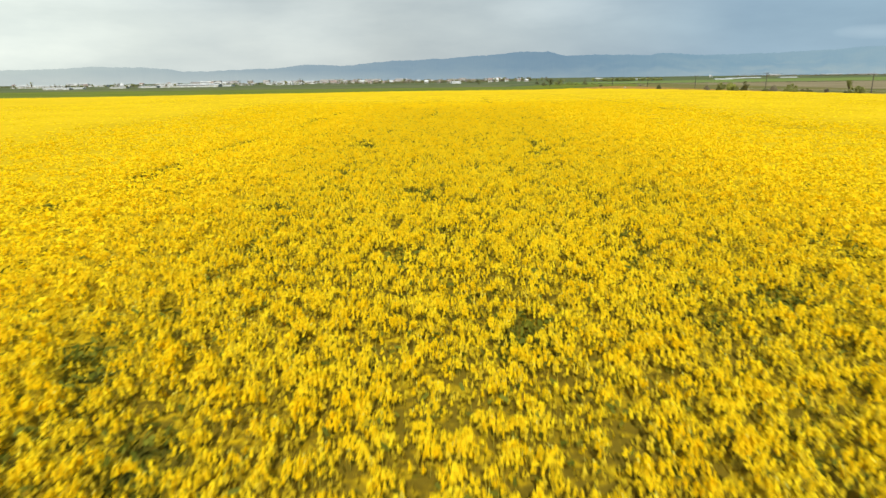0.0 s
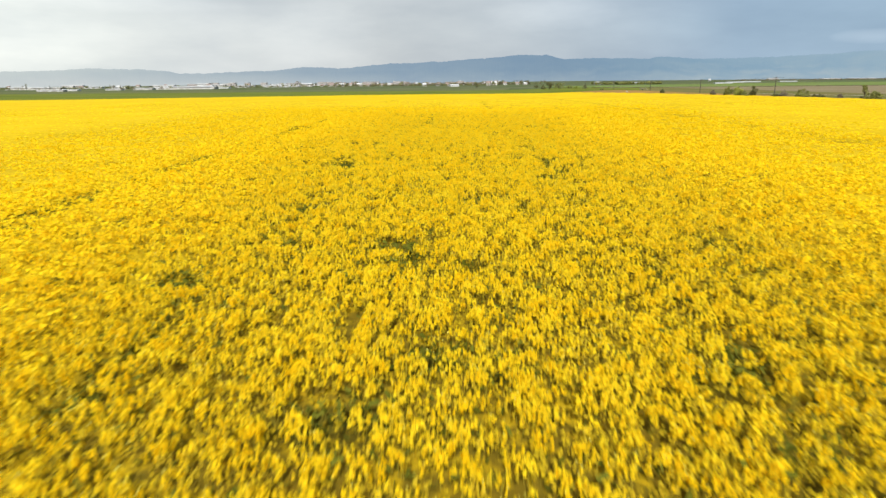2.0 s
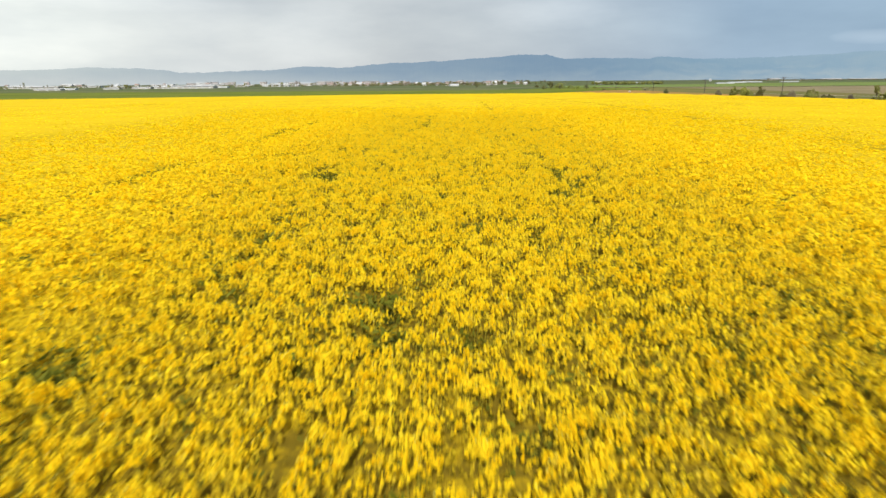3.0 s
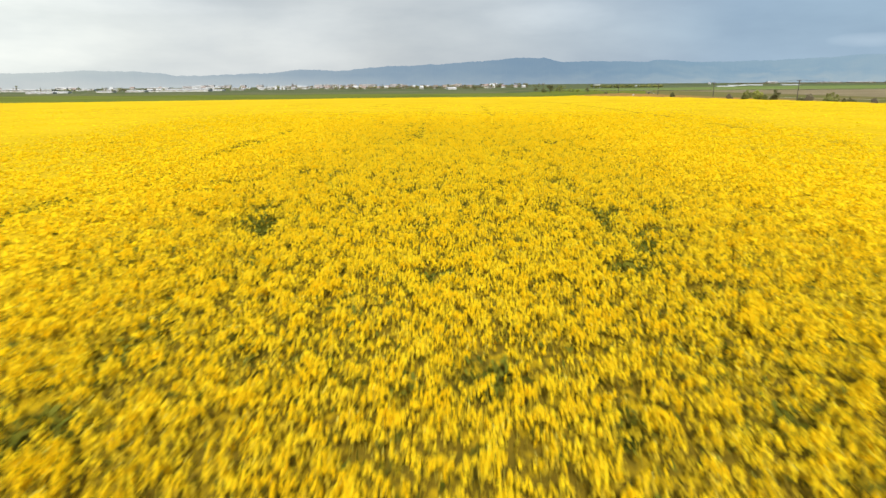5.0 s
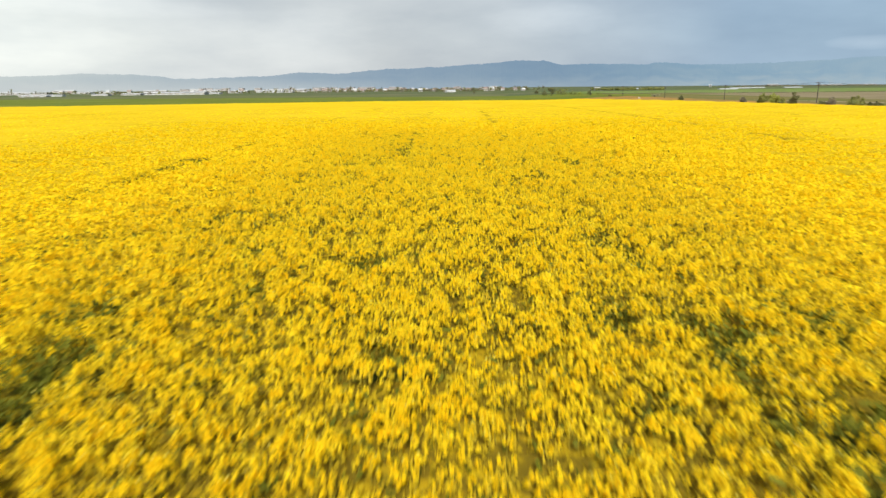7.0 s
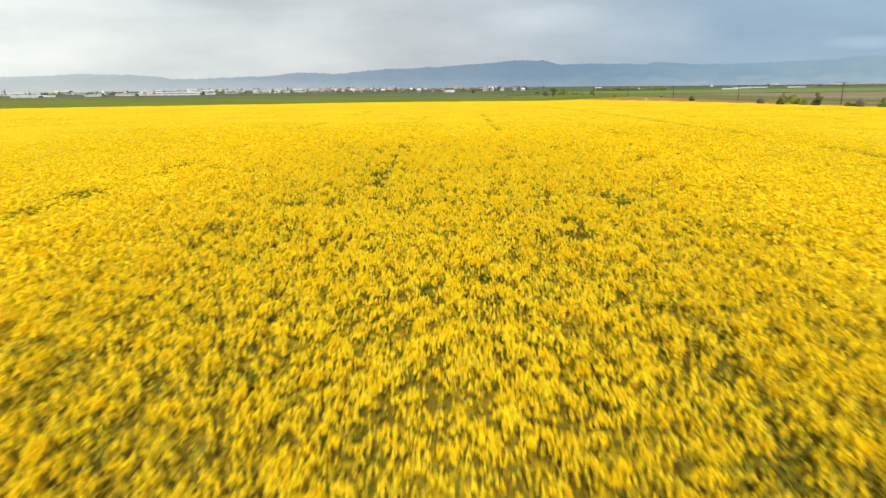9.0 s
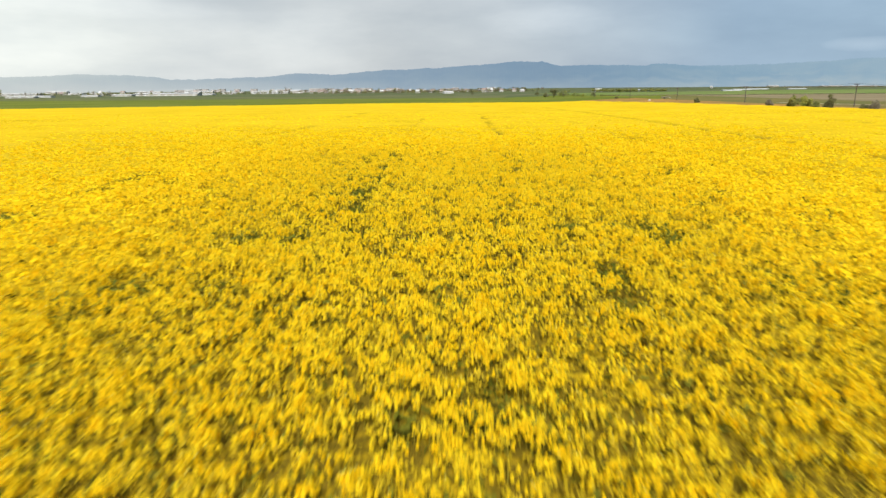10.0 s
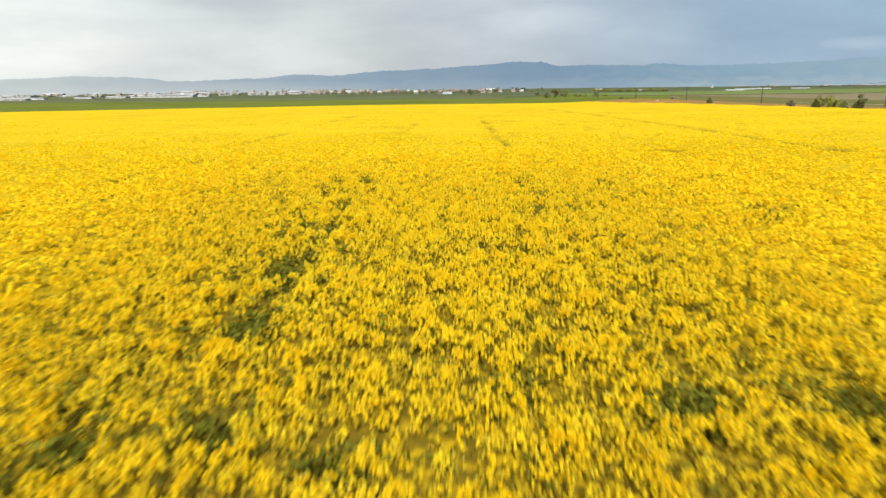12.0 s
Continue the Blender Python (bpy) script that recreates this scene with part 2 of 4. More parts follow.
def hill_material():
    """Wooded slopes far off: leaf colours under blue haze painted on as a glow."""
    m = surface("far_woods", (0.07, 0.10, 0.06), (0.15, 0.17, 0.09), 0.004, fine=0.03)
    n, l = m.node_tree.nodes, m.node_tree.links
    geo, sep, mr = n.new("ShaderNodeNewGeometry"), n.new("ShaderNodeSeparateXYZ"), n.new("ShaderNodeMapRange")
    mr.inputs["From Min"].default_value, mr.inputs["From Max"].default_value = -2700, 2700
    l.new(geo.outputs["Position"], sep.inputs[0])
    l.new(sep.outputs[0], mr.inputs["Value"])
    # painted haze colour, from pale in the west to blue in the east
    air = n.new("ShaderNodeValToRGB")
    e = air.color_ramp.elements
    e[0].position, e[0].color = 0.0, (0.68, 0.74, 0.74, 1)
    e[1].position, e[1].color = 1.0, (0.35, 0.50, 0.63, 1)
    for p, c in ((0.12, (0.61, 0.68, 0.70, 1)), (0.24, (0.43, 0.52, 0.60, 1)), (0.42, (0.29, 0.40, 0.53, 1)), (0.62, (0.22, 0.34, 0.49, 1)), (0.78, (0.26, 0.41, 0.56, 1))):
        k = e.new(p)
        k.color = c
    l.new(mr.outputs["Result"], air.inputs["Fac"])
    em, mx = n.new("ShaderNodeEmission"), n.new("ShaderNodeMixShader")
    # clearings and meadows on the lower slopes, dark woods above
    pt, pr, zr, mul, pm = (n.new("ShaderNode" + k) for k in ("TexNoise", "ValToRGB", "MapRange", "Math", "Mix"))
    pt.inputs["Scale"].default_value, pt.inputs["Detail"].default_value = 0.006, 5
    l.new(geo.outputs["Position"], pt.inputs["Vector"])
    pr.color_ramp.elements[0].position, pr.color_ramp.elements[1].position = 0.42, 0.70
    l.new(pt.outputs["Fac"], pr.inputs["Fac"])
    zr.inputs["From Min"].default_value, zr.inputs["From Max"].default_value = 20, 110
    zr.inputs["To Min"].default_value, zr.inputs["To Max"].default_value = 0.75, 0.12
    l.new(sep.outputs[2], zr.inputs["Value"])
    mul.operation = "MULTIPLY"
    xr, less = n.new("ShaderNodeMapRange"), n.new("ShaderNodeMath")
    xr.inputs["From Min"].default_value, xr.inputs["From Max"].default_value = 700, 1700
    xr.inputs["To Min"].default_value, xr.inputs["To Max"].default_value = 0.3, 1.0
    l.new(sep.outputs[0], xr.inputs["Value"])
    less.operation = "MULTIPLY"
    l.new(zr.outputs["Result"], less.inputs[0])
    l.new(xr.outputs["Result"], less.inputs[1])
    l.new(pr.outputs["Color"], mul.inputs[0])
    l.new(less.outputs[0], mul.inputs[1])
    pm.data_type = "RGBA"
    l.new(mul.outputs[0], pm.inputs["Factor"])
    # the painted haze pales further at the foot of the western slopes
    low, west, low_haze, veil = (n.new("ShaderNode" + k) for k in ("MapRange", "MapRange", "Math", "Mix"))
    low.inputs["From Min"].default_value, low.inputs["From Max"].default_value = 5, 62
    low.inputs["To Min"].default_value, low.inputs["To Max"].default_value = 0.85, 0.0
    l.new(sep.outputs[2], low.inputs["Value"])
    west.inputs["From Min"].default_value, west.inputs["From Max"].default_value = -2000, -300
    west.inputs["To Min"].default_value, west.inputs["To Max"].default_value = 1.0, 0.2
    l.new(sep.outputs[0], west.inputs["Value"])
    low_haze.operation = "MULTIPLY"
    l.new(low.outputs["Result"], low_haze.inputs[0])
    l.new(west.outputs["Result"], low_haze.inputs[1])
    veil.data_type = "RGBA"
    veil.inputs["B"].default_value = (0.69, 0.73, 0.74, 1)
    l.new(low_haze.outputs[0], veil.inputs["Factor"])
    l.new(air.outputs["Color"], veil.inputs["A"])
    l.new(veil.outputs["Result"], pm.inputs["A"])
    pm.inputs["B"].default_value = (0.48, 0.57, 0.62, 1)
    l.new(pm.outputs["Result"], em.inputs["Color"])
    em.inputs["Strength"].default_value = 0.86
    # most of the surface is emission that stands in for haze
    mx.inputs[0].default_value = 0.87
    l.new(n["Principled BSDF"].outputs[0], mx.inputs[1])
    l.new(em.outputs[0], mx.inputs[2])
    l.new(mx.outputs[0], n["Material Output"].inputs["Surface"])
    return m


M_HILL = hill_material()


# ---- mesh helpers ----
def quad_mesh(name, verts, mats, mat_index=None, per=4):
    """A mesh of separate quads (or triangles), from an array of corner points."""
    n = len(verts) // per
    me = bpy.data.meshes.new(name)
    me.vertices.add(n * per)
    me.vertices.foreach_set("co", np.ascontiguousarray(verts, dtype=np.float32).ravel())
    me.loops.add(n * per)
    me.loops.foreach_set("vertex_index", np.arange(n * per, dtype=np.int32))
    me.polygons.add(n)
    me.polygons.foreach_set("loop_start", np.arange(0, n * per, per, dtype=np.int32))
    if mat_index is not None:
        me.polygons.foreach_set("material_index", mat_index.astype(np.int32))
    for m in mats:
        me.materials.append(m)
    me.update(calc_edges=True)
    return me


def grid_mesh(name, xs, ys, z, mat, smooth=True):
    """A sheet over the lines xs and ys with heights z[j, i]."""
    nx, ny = len(xs), len(ys)
    gx, gy = np.meshgrid(xs, ys)
    me = bpy.data.meshes.new(name)
    me.vertices.add(nx * ny)
    me.vertices.foreach_set("co", np.stack([gx, gy, z], -1).astype(np.float32).ravel())
    i, j = np.meshgrid(np.arange(nx - 1), np.arange(ny - 1))
    a = (j * nx + i).ravel()
    idx = np.stack([a, a + 1, a + 1 + nx, a + nx], -1).astype(np.int32)
    me.loops.add(idx.size)
    me.loops.foreach_set("vertex_index", idx.ravel())
    me.polygons.add(len(idx))
    me.polygons.foreach_set("loop_start", np.arange(0, idx.size, 4, dtype=np.int32))
    me.polygons.foreach_set("use_smooth", np.full(len(idx), smooth))
    me.materials.append(mat)
    me.update(calc_edges=True)
    return me


def sheet(name, corners, z, mat, label, category):
    """A flat piece of ground given by its corners, a low slab with its own edge."""
    bm = bmesh.new()
    f = bm.faces.new([bm.verts.new((x, y, z)) for x, y in corners])
    if f.normal.z < 0:
        f.normal_flip()
    me = bpy.data.meshes.new(name)
    bm.to_mesh(me)
    bm.free()
    me.materials.append(mat)
    return tagged(new(name, me), label, category, kind="structure")


def mesh_of(name, bm, mat):
    me = bpy.data.meshes.new(name)
    bm.to_mesh(me)
    bm.free()
    me.materials.append(mat)
    return me


def part(name, bm, mat, parent, label=""):
    ob = new(name, mesh_of(name, bm, mat))
    ob.parent = parent
    if label:
        ob["label"] = label
    return ob


def lump(xs, ys, size, seed, octaves=3):
    """Smooth value noise over a lattice, about -1 to 1, for arrays of places."""
    out, amp = np.zeros(np.shape(xs)), 1.0
    for o in range(octaves):
        s = size / 2 ** o
        u, v = np.asarray(xs) / s + 17.3 * seed, np.asarray(ys) / s - 9.1 * seed
        iu, iv = np.floor(u).astype(np.int64), np.floor(v).astype(np.int64)
        fu, fv = u - iu, v - iv
        fu, fv = fu * fu * (3 - 2 * fu), fv * fv * (3 - 2 * fv)

        def h(a, b):
            k = (a * 374761393 + b * 668265263 + seed * 974711 + o * 31337) & 0x7FFFFFFF
            k = ((k ^ (k >> 13)) * 1274126177) & 0x7FFFFFFF
            return ((k ^ (k >> 16)) & 0xFFFF) / 32767.5 - 1.0

        top = h(iu, iv) * (1 - fu) + h(iu + 1, iv) * fu
        low = h(iu, iv + 1) * (1 - fu) + h(iu + 1, iv + 1) * fu
        out += amp * (top * (1 - fv) + low * fv)
        amp *= 0.5
    return out / 1.6


# ---- ground and fields ----
def ease(v):
    v = np.clip(v, 0, 1)
    return v * v * (3 - 2 * v)


def rise(x, y):
    """Height of the land: level where the camera flies, falling gently ahead and to the town."""
    x, y = np.asarray(x, dtype=float), np.asarray(y, dtype=float)
    return -2.3 * ease((y - 130) / 300) * ease((135 - x) / 80) - 3.4 * ease((y - 430) / 900) * ease((700 - x) / 600)


def right_edge(y):
    return np.interp(y, [-60, 190, 265, 355, 438], [190, 128, 112, 99, 82])


def far_edge(x):
    return np.interp(x, [-520, -220, -120, -40, 90], [264, 350, 402, 434, 438])


def inside(x, y):
    """Inside the rapeseed field."""
    return (y < far_edge(x)) & (x < right_edge(y)) & (x > -520)


def cloth(name, a, b, c, d, n, m, lift, mat, label, category):
    """A piece of land between the corners a, b (near) and c, d (far), lying on the rise."""
    u, v = np.meshgrid(np.linspace(0, 1, n), np.linspace(0, 1, m))
    x = (a[0] * (1 - u) + b[0] * u) * (1 - v) + (d[0] * (1 - u) + c[0] * u) * v
    y = (a[1] * (1 - u) + b[1] * u) * (1 - v) + (d[1] * (1 - u) + c[1] * u) * v
    me = grid_mesh(name, np.arange(n), np.arange(m), np.zeros((m, n)), mat)
    me.vertices.foreach_set("co", np.stack([x, y, rise(x, y) + lift], -1).astype(np.float32).ravel())
    me.update()
    return tagged(new(name, me), label, category, kind="structure")


def spread_line(lo, hi, step, out):
    fine = np.arange(lo, hi + 1, step)
    return np.concatenate([lo - np.geomspace(out, 10, 22), fine, hi + np.geomspace(10, out, 22)])


gxs, gys = spread_line(-300, 300, 12, 4700), spread_line(-60, 900, 12, 4100)
mx, my = np.meshgrid(gxs, gys)
tagged(new("ground", grid_mesh("ground", gxs, gys, rise(mx, my), M_PLAIN)),
       "wide flat farmland plain of grass and stubble", "ground", kind="structure")
cloth("wheat_field", (-900, 182), (96, 436), (172, 700), (-900, 740), 60, 40, 0.20, M_WHEAT, "green field of young wheat beyond the yellow crop", "field")
cloth("wheat_headland", (66, 432), (94, 356), (184, 602), (128, 602), 20, 30, 0.24, M_WHEAT, "green end of the wheat field at the crop's corner", "field")
cloth("meadow", (120, 150), (197, 150), (192, 362), (94, 362), 20, 40, 0.22, M_MEADOW, "dry olive grass between the crop and the ploughed soil", "meadow")
cloth("meadow_corner", (94, 361), (192, 361), (191, 602), (182, 602), 20, 40, 0.22, M_MEADOW, "dry olive grass narrowing towards the hedge", "meadow")
cloth("verge", (120, 150), (150, 150), (134, 305), (100, 305), 8, 40, 0.28, M_VERGE, "dry tan grass verge along the edge of the crop", "verge")
cloth("verge_corner", (100, 305), (134, 305), (122, 480), (76, 440), 8, 40, 0.28, M_VERGE, "dry tan grass verge at the corner of the crop", "verge")
cloth("verge_end", (20, 430), (84, 430), (118, 482), (20, 462), 12, 6, 0.30, M_VERGE, "dry tan grass strip between crop and wheat", "verge")
cloth("ploughed_field", (198, 150), (900, 150), (900, 600), (191, 600), 30, 40, 0.18, M_PLOUGH, "dry brown ploughed field beside the power line", "field")
cloth("pasture", (128, 604), (1200, 604), (1400, 1080), (140, 1080), 30, 20, 0.20, M_PASTURE, "green pasture beyond the ploughed soil", "field")
cloth("track", (192, 170), (195.5, 170), (145, 345), (142, 345), 3, 60, 0.33, M_TRACK, "pale dirt farm track beside the crop", "track")
cloth("stubble_field", (-1200, 745), (60, 705), (100, 1020), (-1200, 1040), 40, 12, 0.22, M_STUBBLE, "pale stubble field in front of the town", "field")


# ---- rapeseed crop ----
rng = np.random.default_rng(5)
# thin spots in the stand: place and radius
SPOTS = [(-5.1, 8.7, 0.7), (-8.3, 13.0, 0.6), (2.4, 14.4, 0.9), (10.1, 16.5, 0.9), (-8.3, 30.3, 0.8), (-1.0, 32.1, 0.6), (-1.4, 34.3, 0.8), (-6.9, 42.2, 0.8),
         (1.8, 44.5, 0.6), (7.5, 52.8, 0.7), (-6.2, 53.4, 0.6), (9.9, 57.7, 0.8), (-7.5, 58.7, 0.9), (-7.8, 61.1, 1.0), (9.4, 62.0, 0.8), (12.0, 63.2, 0.8),
         (-8.4, 63.8, 0.7), (-6.0, 70.8, 0.6), (-9.3, 77.7, 0.8), (8.0, 89.8, 0.6), (-5.1, 91.4, 0.6), (-8.3, 91.5, 0.9), (-1.2, 69.0, 0.8), (12.2, 98.0, 0.9),
         (0.9, 98.1, 0.6), (-4.2, 98.8, 0.6), (-6.4, 99.0, 0.7), (11.9, 100.1, 0.9), (8.1, 100.4, 0.7), (-2.7, 105.4, 0.6), (-2.7, 110.4, 1.1), (-3.0, 117.5, 0.8),
         (0.5, 52.0, 0.7)]
FAR_SPOTS = [(25.4, 151.5, 1.9), (14.7, 160.8, 1.1), (42.0, 152.0, 1.8), (41.5, 143.5, 1.2), (-35.0, 101.5, 1.0), (-26.5, 99.8, 1.1),
             (-21.0, 103.0, 1.5), (-19.6, 147.0, 1.5), (30.5, 92.0, 1.2), (-27.0, 62.0, 1.2), (19.5, 120.5, 1.0), (40.4, 75.4, 1.5)]
# old wheel lines: x at y = 0, lean, first y, last y, half width, how bare
LINES = [(6.9, 0.026, 5, 90, 0.45, 0.40), (6.6, 0.018, 92, 150, 0.65, 1.0), (6.4, 0.022, 150, 240, 0.5, 0.9), (9.0, 0.011, 96, 150, 0.35, 0.55),
         (-2.5, 0.0, 103.5, 119, 0.55, 1.0), (-2.4, 0.0, 119, 215, 0.40, 0.6), (-4.3, 0.0, 98, 170, 0.35, 0.45), (-20.6, 0.0, 30, 300, 0.65, 0.60),
         (41.6, -0.003, 30, 320, 0.9, 0.9), (26.0, 0.0, 90, 240, 0.35, 0.5), (-7.5, 0.01, 8, 80, 0.40, 0.40)]


def bareness(x, y):
    """0 in a full stand, 1 where hardly a plant stands."""
    b = np.clip(-0.42 - lump(x, y, 1.5, 3), 0, 1) * 2.0
    b = np.maximum(b, 0.55 * np.clip(-0.35 - lump(x, y, 9.0, 21), 0, 1))
    for sx, sy, r in SPOTS + FAR_SPOTS:
        d = np.hypot(x - sx, (y - sy) * 0.8) / (1.3 * r)
        b = np.maximum(b, 0.95 * np.clip(1.15 - d + 0.50 * lump(x, y, 0.7, 41), 0, 1))
    for x0, lean, y0, y1, w, k in LINES:
        d = np.abs(x - x0 - lean * y + 0.5 * lump(y, y * 0 + x, 3.0, 31)) / w
        patchy = np.clip(0.5 + 1.6 * lump(y, y * 0 + x0, 6.0, 33), 0, 1)
        b = np.maximum(b, np.where((y > y0) & (y < y1), k * patchy * np.clip(1.5 - d, 0, 1), 0))
    return np.clip(b, 0, 1)


def mound(x, y):
    """Neighbouring plants grow into mounds about a metre wide."""
    return lump(x, y, 0.95, 61, 2)


def depth_in(x, y, zone, soft):
    """0 at the rim of a zone, 1 well inside it."""
    return np.clip(np.minimum(np.minimum(x - zone[0], zone[1] - x) / soft, (zone[3] - y) / (2.4 * soft)), 0, 1)


def plants(x0, x1, y0, y1, spacing, hole=None, soft=10, fade=True, loss=1.0):
    nx, ny = int((x1 - x0) / spacing), int((y1 - y0) / spacing)
    gx, gy = np.meshgrid(np.arange(nx), np.arange(ny))
    x = x0 + (gx.ravel() + rng.uniform(-0.1, 1.1, gx.size)) * spacing
    y = y0 + (gy.ravel() + rng.uniform(-0.1, 1.1, gx.size)) * spacing
    keep = inside(x, y) & (np.abs(x) < 0.76 * y + 9)
    if fade:
        keep &= rng.uniform(0, 1, len(x)) < depth_in(x, y, (x0, x1, y0, y1), soft)
    if hole:
        keep &= rng.uniform(0, 1, len(x)) >= depth_in(x, y, hole, soft)
    keep &= rng.uniform(0, 1, len(x)) > loss * bareness(x, y)
    return x[keep], y[keep]


def quads(centre, normal, size, aspect=1.0):
    """Square petals or patches at each centre, square to each normal, turned at random."""
    n = normal / np.linalg.norm(normal, axis=1, keepdims=True)
    u = np.cross(n, rng.normal(size=n.shape))
    u /= np.linalg.norm(u, axis=1, keepdims=True) + 1e-9
    v = np.cross(n, u)
    u, v = u * size[:, None] * 0.5, v * size[:, None] * 0.5 * aspect
    return np.stack([centre - u - v, centre + u - v, centre + u + v, centre - u + v], 1).reshape(-1, 3)


def sprigs(centre, normal, size):
    """Three-cornered petals at each centre, square to each normal, turned at random."""
    n = normal / np.linalg.norm(normal, axis=1, keepdims=True)
    u = np.cross(n, rng.normal(size=n.shape))
    u /= np.linalg.norm(u, axis=1, keepdims=True) + 1e-9
    v = np.cross(n, u)
    u, v = u * size[:, None] * 0.62, v * size[:, None] * 0.62
    return np.stack([centre + u, centre - 0.5 * u + 0.866 * v, centre - 0.5 * u - 0.866 * v], 1).reshape(-1, 3)


def head_tops(x, y, per_plant, spread, z0, drop):
    """Tips of the flower spikes of the plants at x, y: each plant a dome of upright spikes."""
    n = len(x)
    k = np.repeat(np.arange(n), per_plant)
    wide = spread * rng.uniform(0.7, 1.25, n)[k]
    a, r = rng.uniform(0, 2 * np.pi, len(k)), wide * rng.uniform(0, 1, len(k)) ** 0.6
    hx, hy = x[k] + r * np.cos(a), y[k] + r * np.sin(a)
    m = mound(x, y) + rng.normal(0, 0.22, n)
    hz = z0 + rise(hx, hy) + 0.07 * lump(hx, hy, 3.0, 8) + 0.17 * m[k] - 0.25 * bareness(x, y)[k] - drop * (r / wide) ** 2 - rng.uniform(0, 0.10, len(k))
    vigour = np.clip(0.79 + 0.80 * m, 0.25, 1.0)
    keep = (rng.uniform(0, 1, len(k)) < vigour[k]) & (bareness(hx, hy) < 0.62)
    return np.stack([hx, hy, hz], 1)[keep]


def spikes(top, tall, radius, petals, petal, flat):
    """Upright flower spikes below each tip: petals set round a tapering column."""
    j = np.repeat(np.arange(len(top)), petals)
    size = rng.uniform(0.75, 1.25, len(top))[j]
    s = (np.tile(np.arange(petals), len(top)) + rng.uniform(0, 1, len(j))) / petals
    th = rng.uniform(0, 2 * np.pi, len(j))
    out = np.stack([np.cos(th), np.sin(th), 0.15 + 0.9 * (1 - s) ** 2], 1)
    ring = radius * size * (0.35 + 0.65 * np.sqrt(s))
    cen = top[j] + np.stack([out[:, 0] * ring, out[:, 1] * ring, -tall * size * s], 1)
    face = out + rng.normal(0, 0.35, out.shape) + np.array([0, 0, flat])
    return sprigs(cen, face, petal * rng.uniform(0.75, 1.25, len(j)))


def cones(top, tall, radius):
    """The solid middle of each flower spike: three leaning faces from the tip down."""
    n = len(top)
    size, turn0 = rng.uniform(0.75, 1.25, n), rng.uniform(0, 2 * np.pi, n)
    foot = top + np.stack([rng.normal(0, 0.015, n), rng.normal(0, 0.015, n), -tall * size], 1)
    rim = [foot + np.stack([radius * size * np.cos(turn0 + k * 2.0944), radius * size * np.sin(turn0 + k * 2.0944), np.zeros(n)], 1) for k in range(3)]
    return np.stack([rim[0], rim[1], top, rim[1], rim[2], top, rim[2], rim[0], top], 1).reshape(-1, 3)


def stems(top, length, width):
    n = len(top)
    a = rng.uniform(0, np.pi, n)
    u = np.stack([np.cos(a), np.sin(a), np.zeros(n)], 1) * width * 0.5
    foot = top - np.stack([rng.normal(0, 0.04, n), rng.normal(0, 0.04, n), np.full(n, length)], 1)
    return np.stack([foot - u, foot + u, top + u, top - u], 1).reshape(-1, 3)


# the floor of the stand: open between the plants nearby, closing to one yellow canopy further off
xs = np.concatenate([np.linspace(-520, -70, 60)[:-1], np.linspace(-70, -20, 60)[:-1], np.linspace(-20, 22, 85), np.linspace(22, 72, 60)[1:], np.linspace(72, 190, 40)[1:]])
ys = np.concatenate([np.linspace(-60, -8, 20)[:-1], np.linspace(-8, 140, 300), np.linspace(140, 166, 36)[1:], np.linspace(166, 442, 130)[1:]])
gx, gy = np.meshgrid(xs, ys)
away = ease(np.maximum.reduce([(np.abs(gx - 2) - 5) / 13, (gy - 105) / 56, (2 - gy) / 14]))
lift = ease(np.maximum.reduce([(np.abs(gx - 2) - 9) / 24, (gy - 105) / 56, (2 - gy) / 14]))
wide = ease(np.maximum((np.abs(gx - 1) - 35) / 30, (gy - 140) / 50))
bare = bareness(gx, gy)
zz = rise(gx, gy) + 0.78 + 0.07 * lump(gx, gy, 1.2, 2) + lift * (0.42 + 0.05 * lump(gx, gy, 3.0, 6)) + 0.11 * wide - (0.7 - 0.35 * lift) * bare
zz = np.where(inside(gx, gy), zz, rise(gx, gy) - 0.3)
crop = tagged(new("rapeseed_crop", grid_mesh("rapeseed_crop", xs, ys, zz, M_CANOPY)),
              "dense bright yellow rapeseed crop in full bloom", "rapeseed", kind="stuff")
speck = np.clip(0.95 + 0.4 * lump(gx, gy, 0.7, 51), 0, 1)
# masks for the shade painted into the floor: along the path, in bare spots
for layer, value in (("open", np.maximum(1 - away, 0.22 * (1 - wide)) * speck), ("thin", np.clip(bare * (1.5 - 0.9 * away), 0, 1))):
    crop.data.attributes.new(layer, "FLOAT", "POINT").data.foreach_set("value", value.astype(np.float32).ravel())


def crop_part(name, me):
    ob = tagged(new(name, me), kind="stuff")
    ob.parent = crop
    return ob


near = (-18, 22, -6, 150)
mid = (-50, 52, -6, 185)
px, py = plants(*near, 0.50, soft=10)
tops = head_tops(px, py, 17, 0.29, 1.42, 0.26)
full = rng.uniform(0, 1, len(tops)) < np.clip(0.80 + 0.5 * mound(tops[:, 0], tops[:, 1]), 0.3, 0.92)
q0 = cones(tops[full], 0.16, 0.042)
q1 = spikes(tops[full], 0.13, 0.046, 3, 0.076, 0.1)
# spikes past their best, dull yellow, scattered through the mounds
over = tops[~full] - np.array([0, 0, 0.05])
dull = np.concatenate([cones(over, 0.17, 0.036), spikes(over, 0.14, 0.042, 2, 0.074, 0.1)])
# lower spikes going over to seed, olive-yellow, between and below the full ones
sx, sy = plants(*near, 0.20, soft=10, loss=0.8)
seed_pods = spikes(head_tops(sx, sy, 1, 0.10, 1.22, 0.0), 0.24, 0.045, 3, 0.088, 0.25)
pick = rng.uniform(0, 1, len(tops)) < 0.35
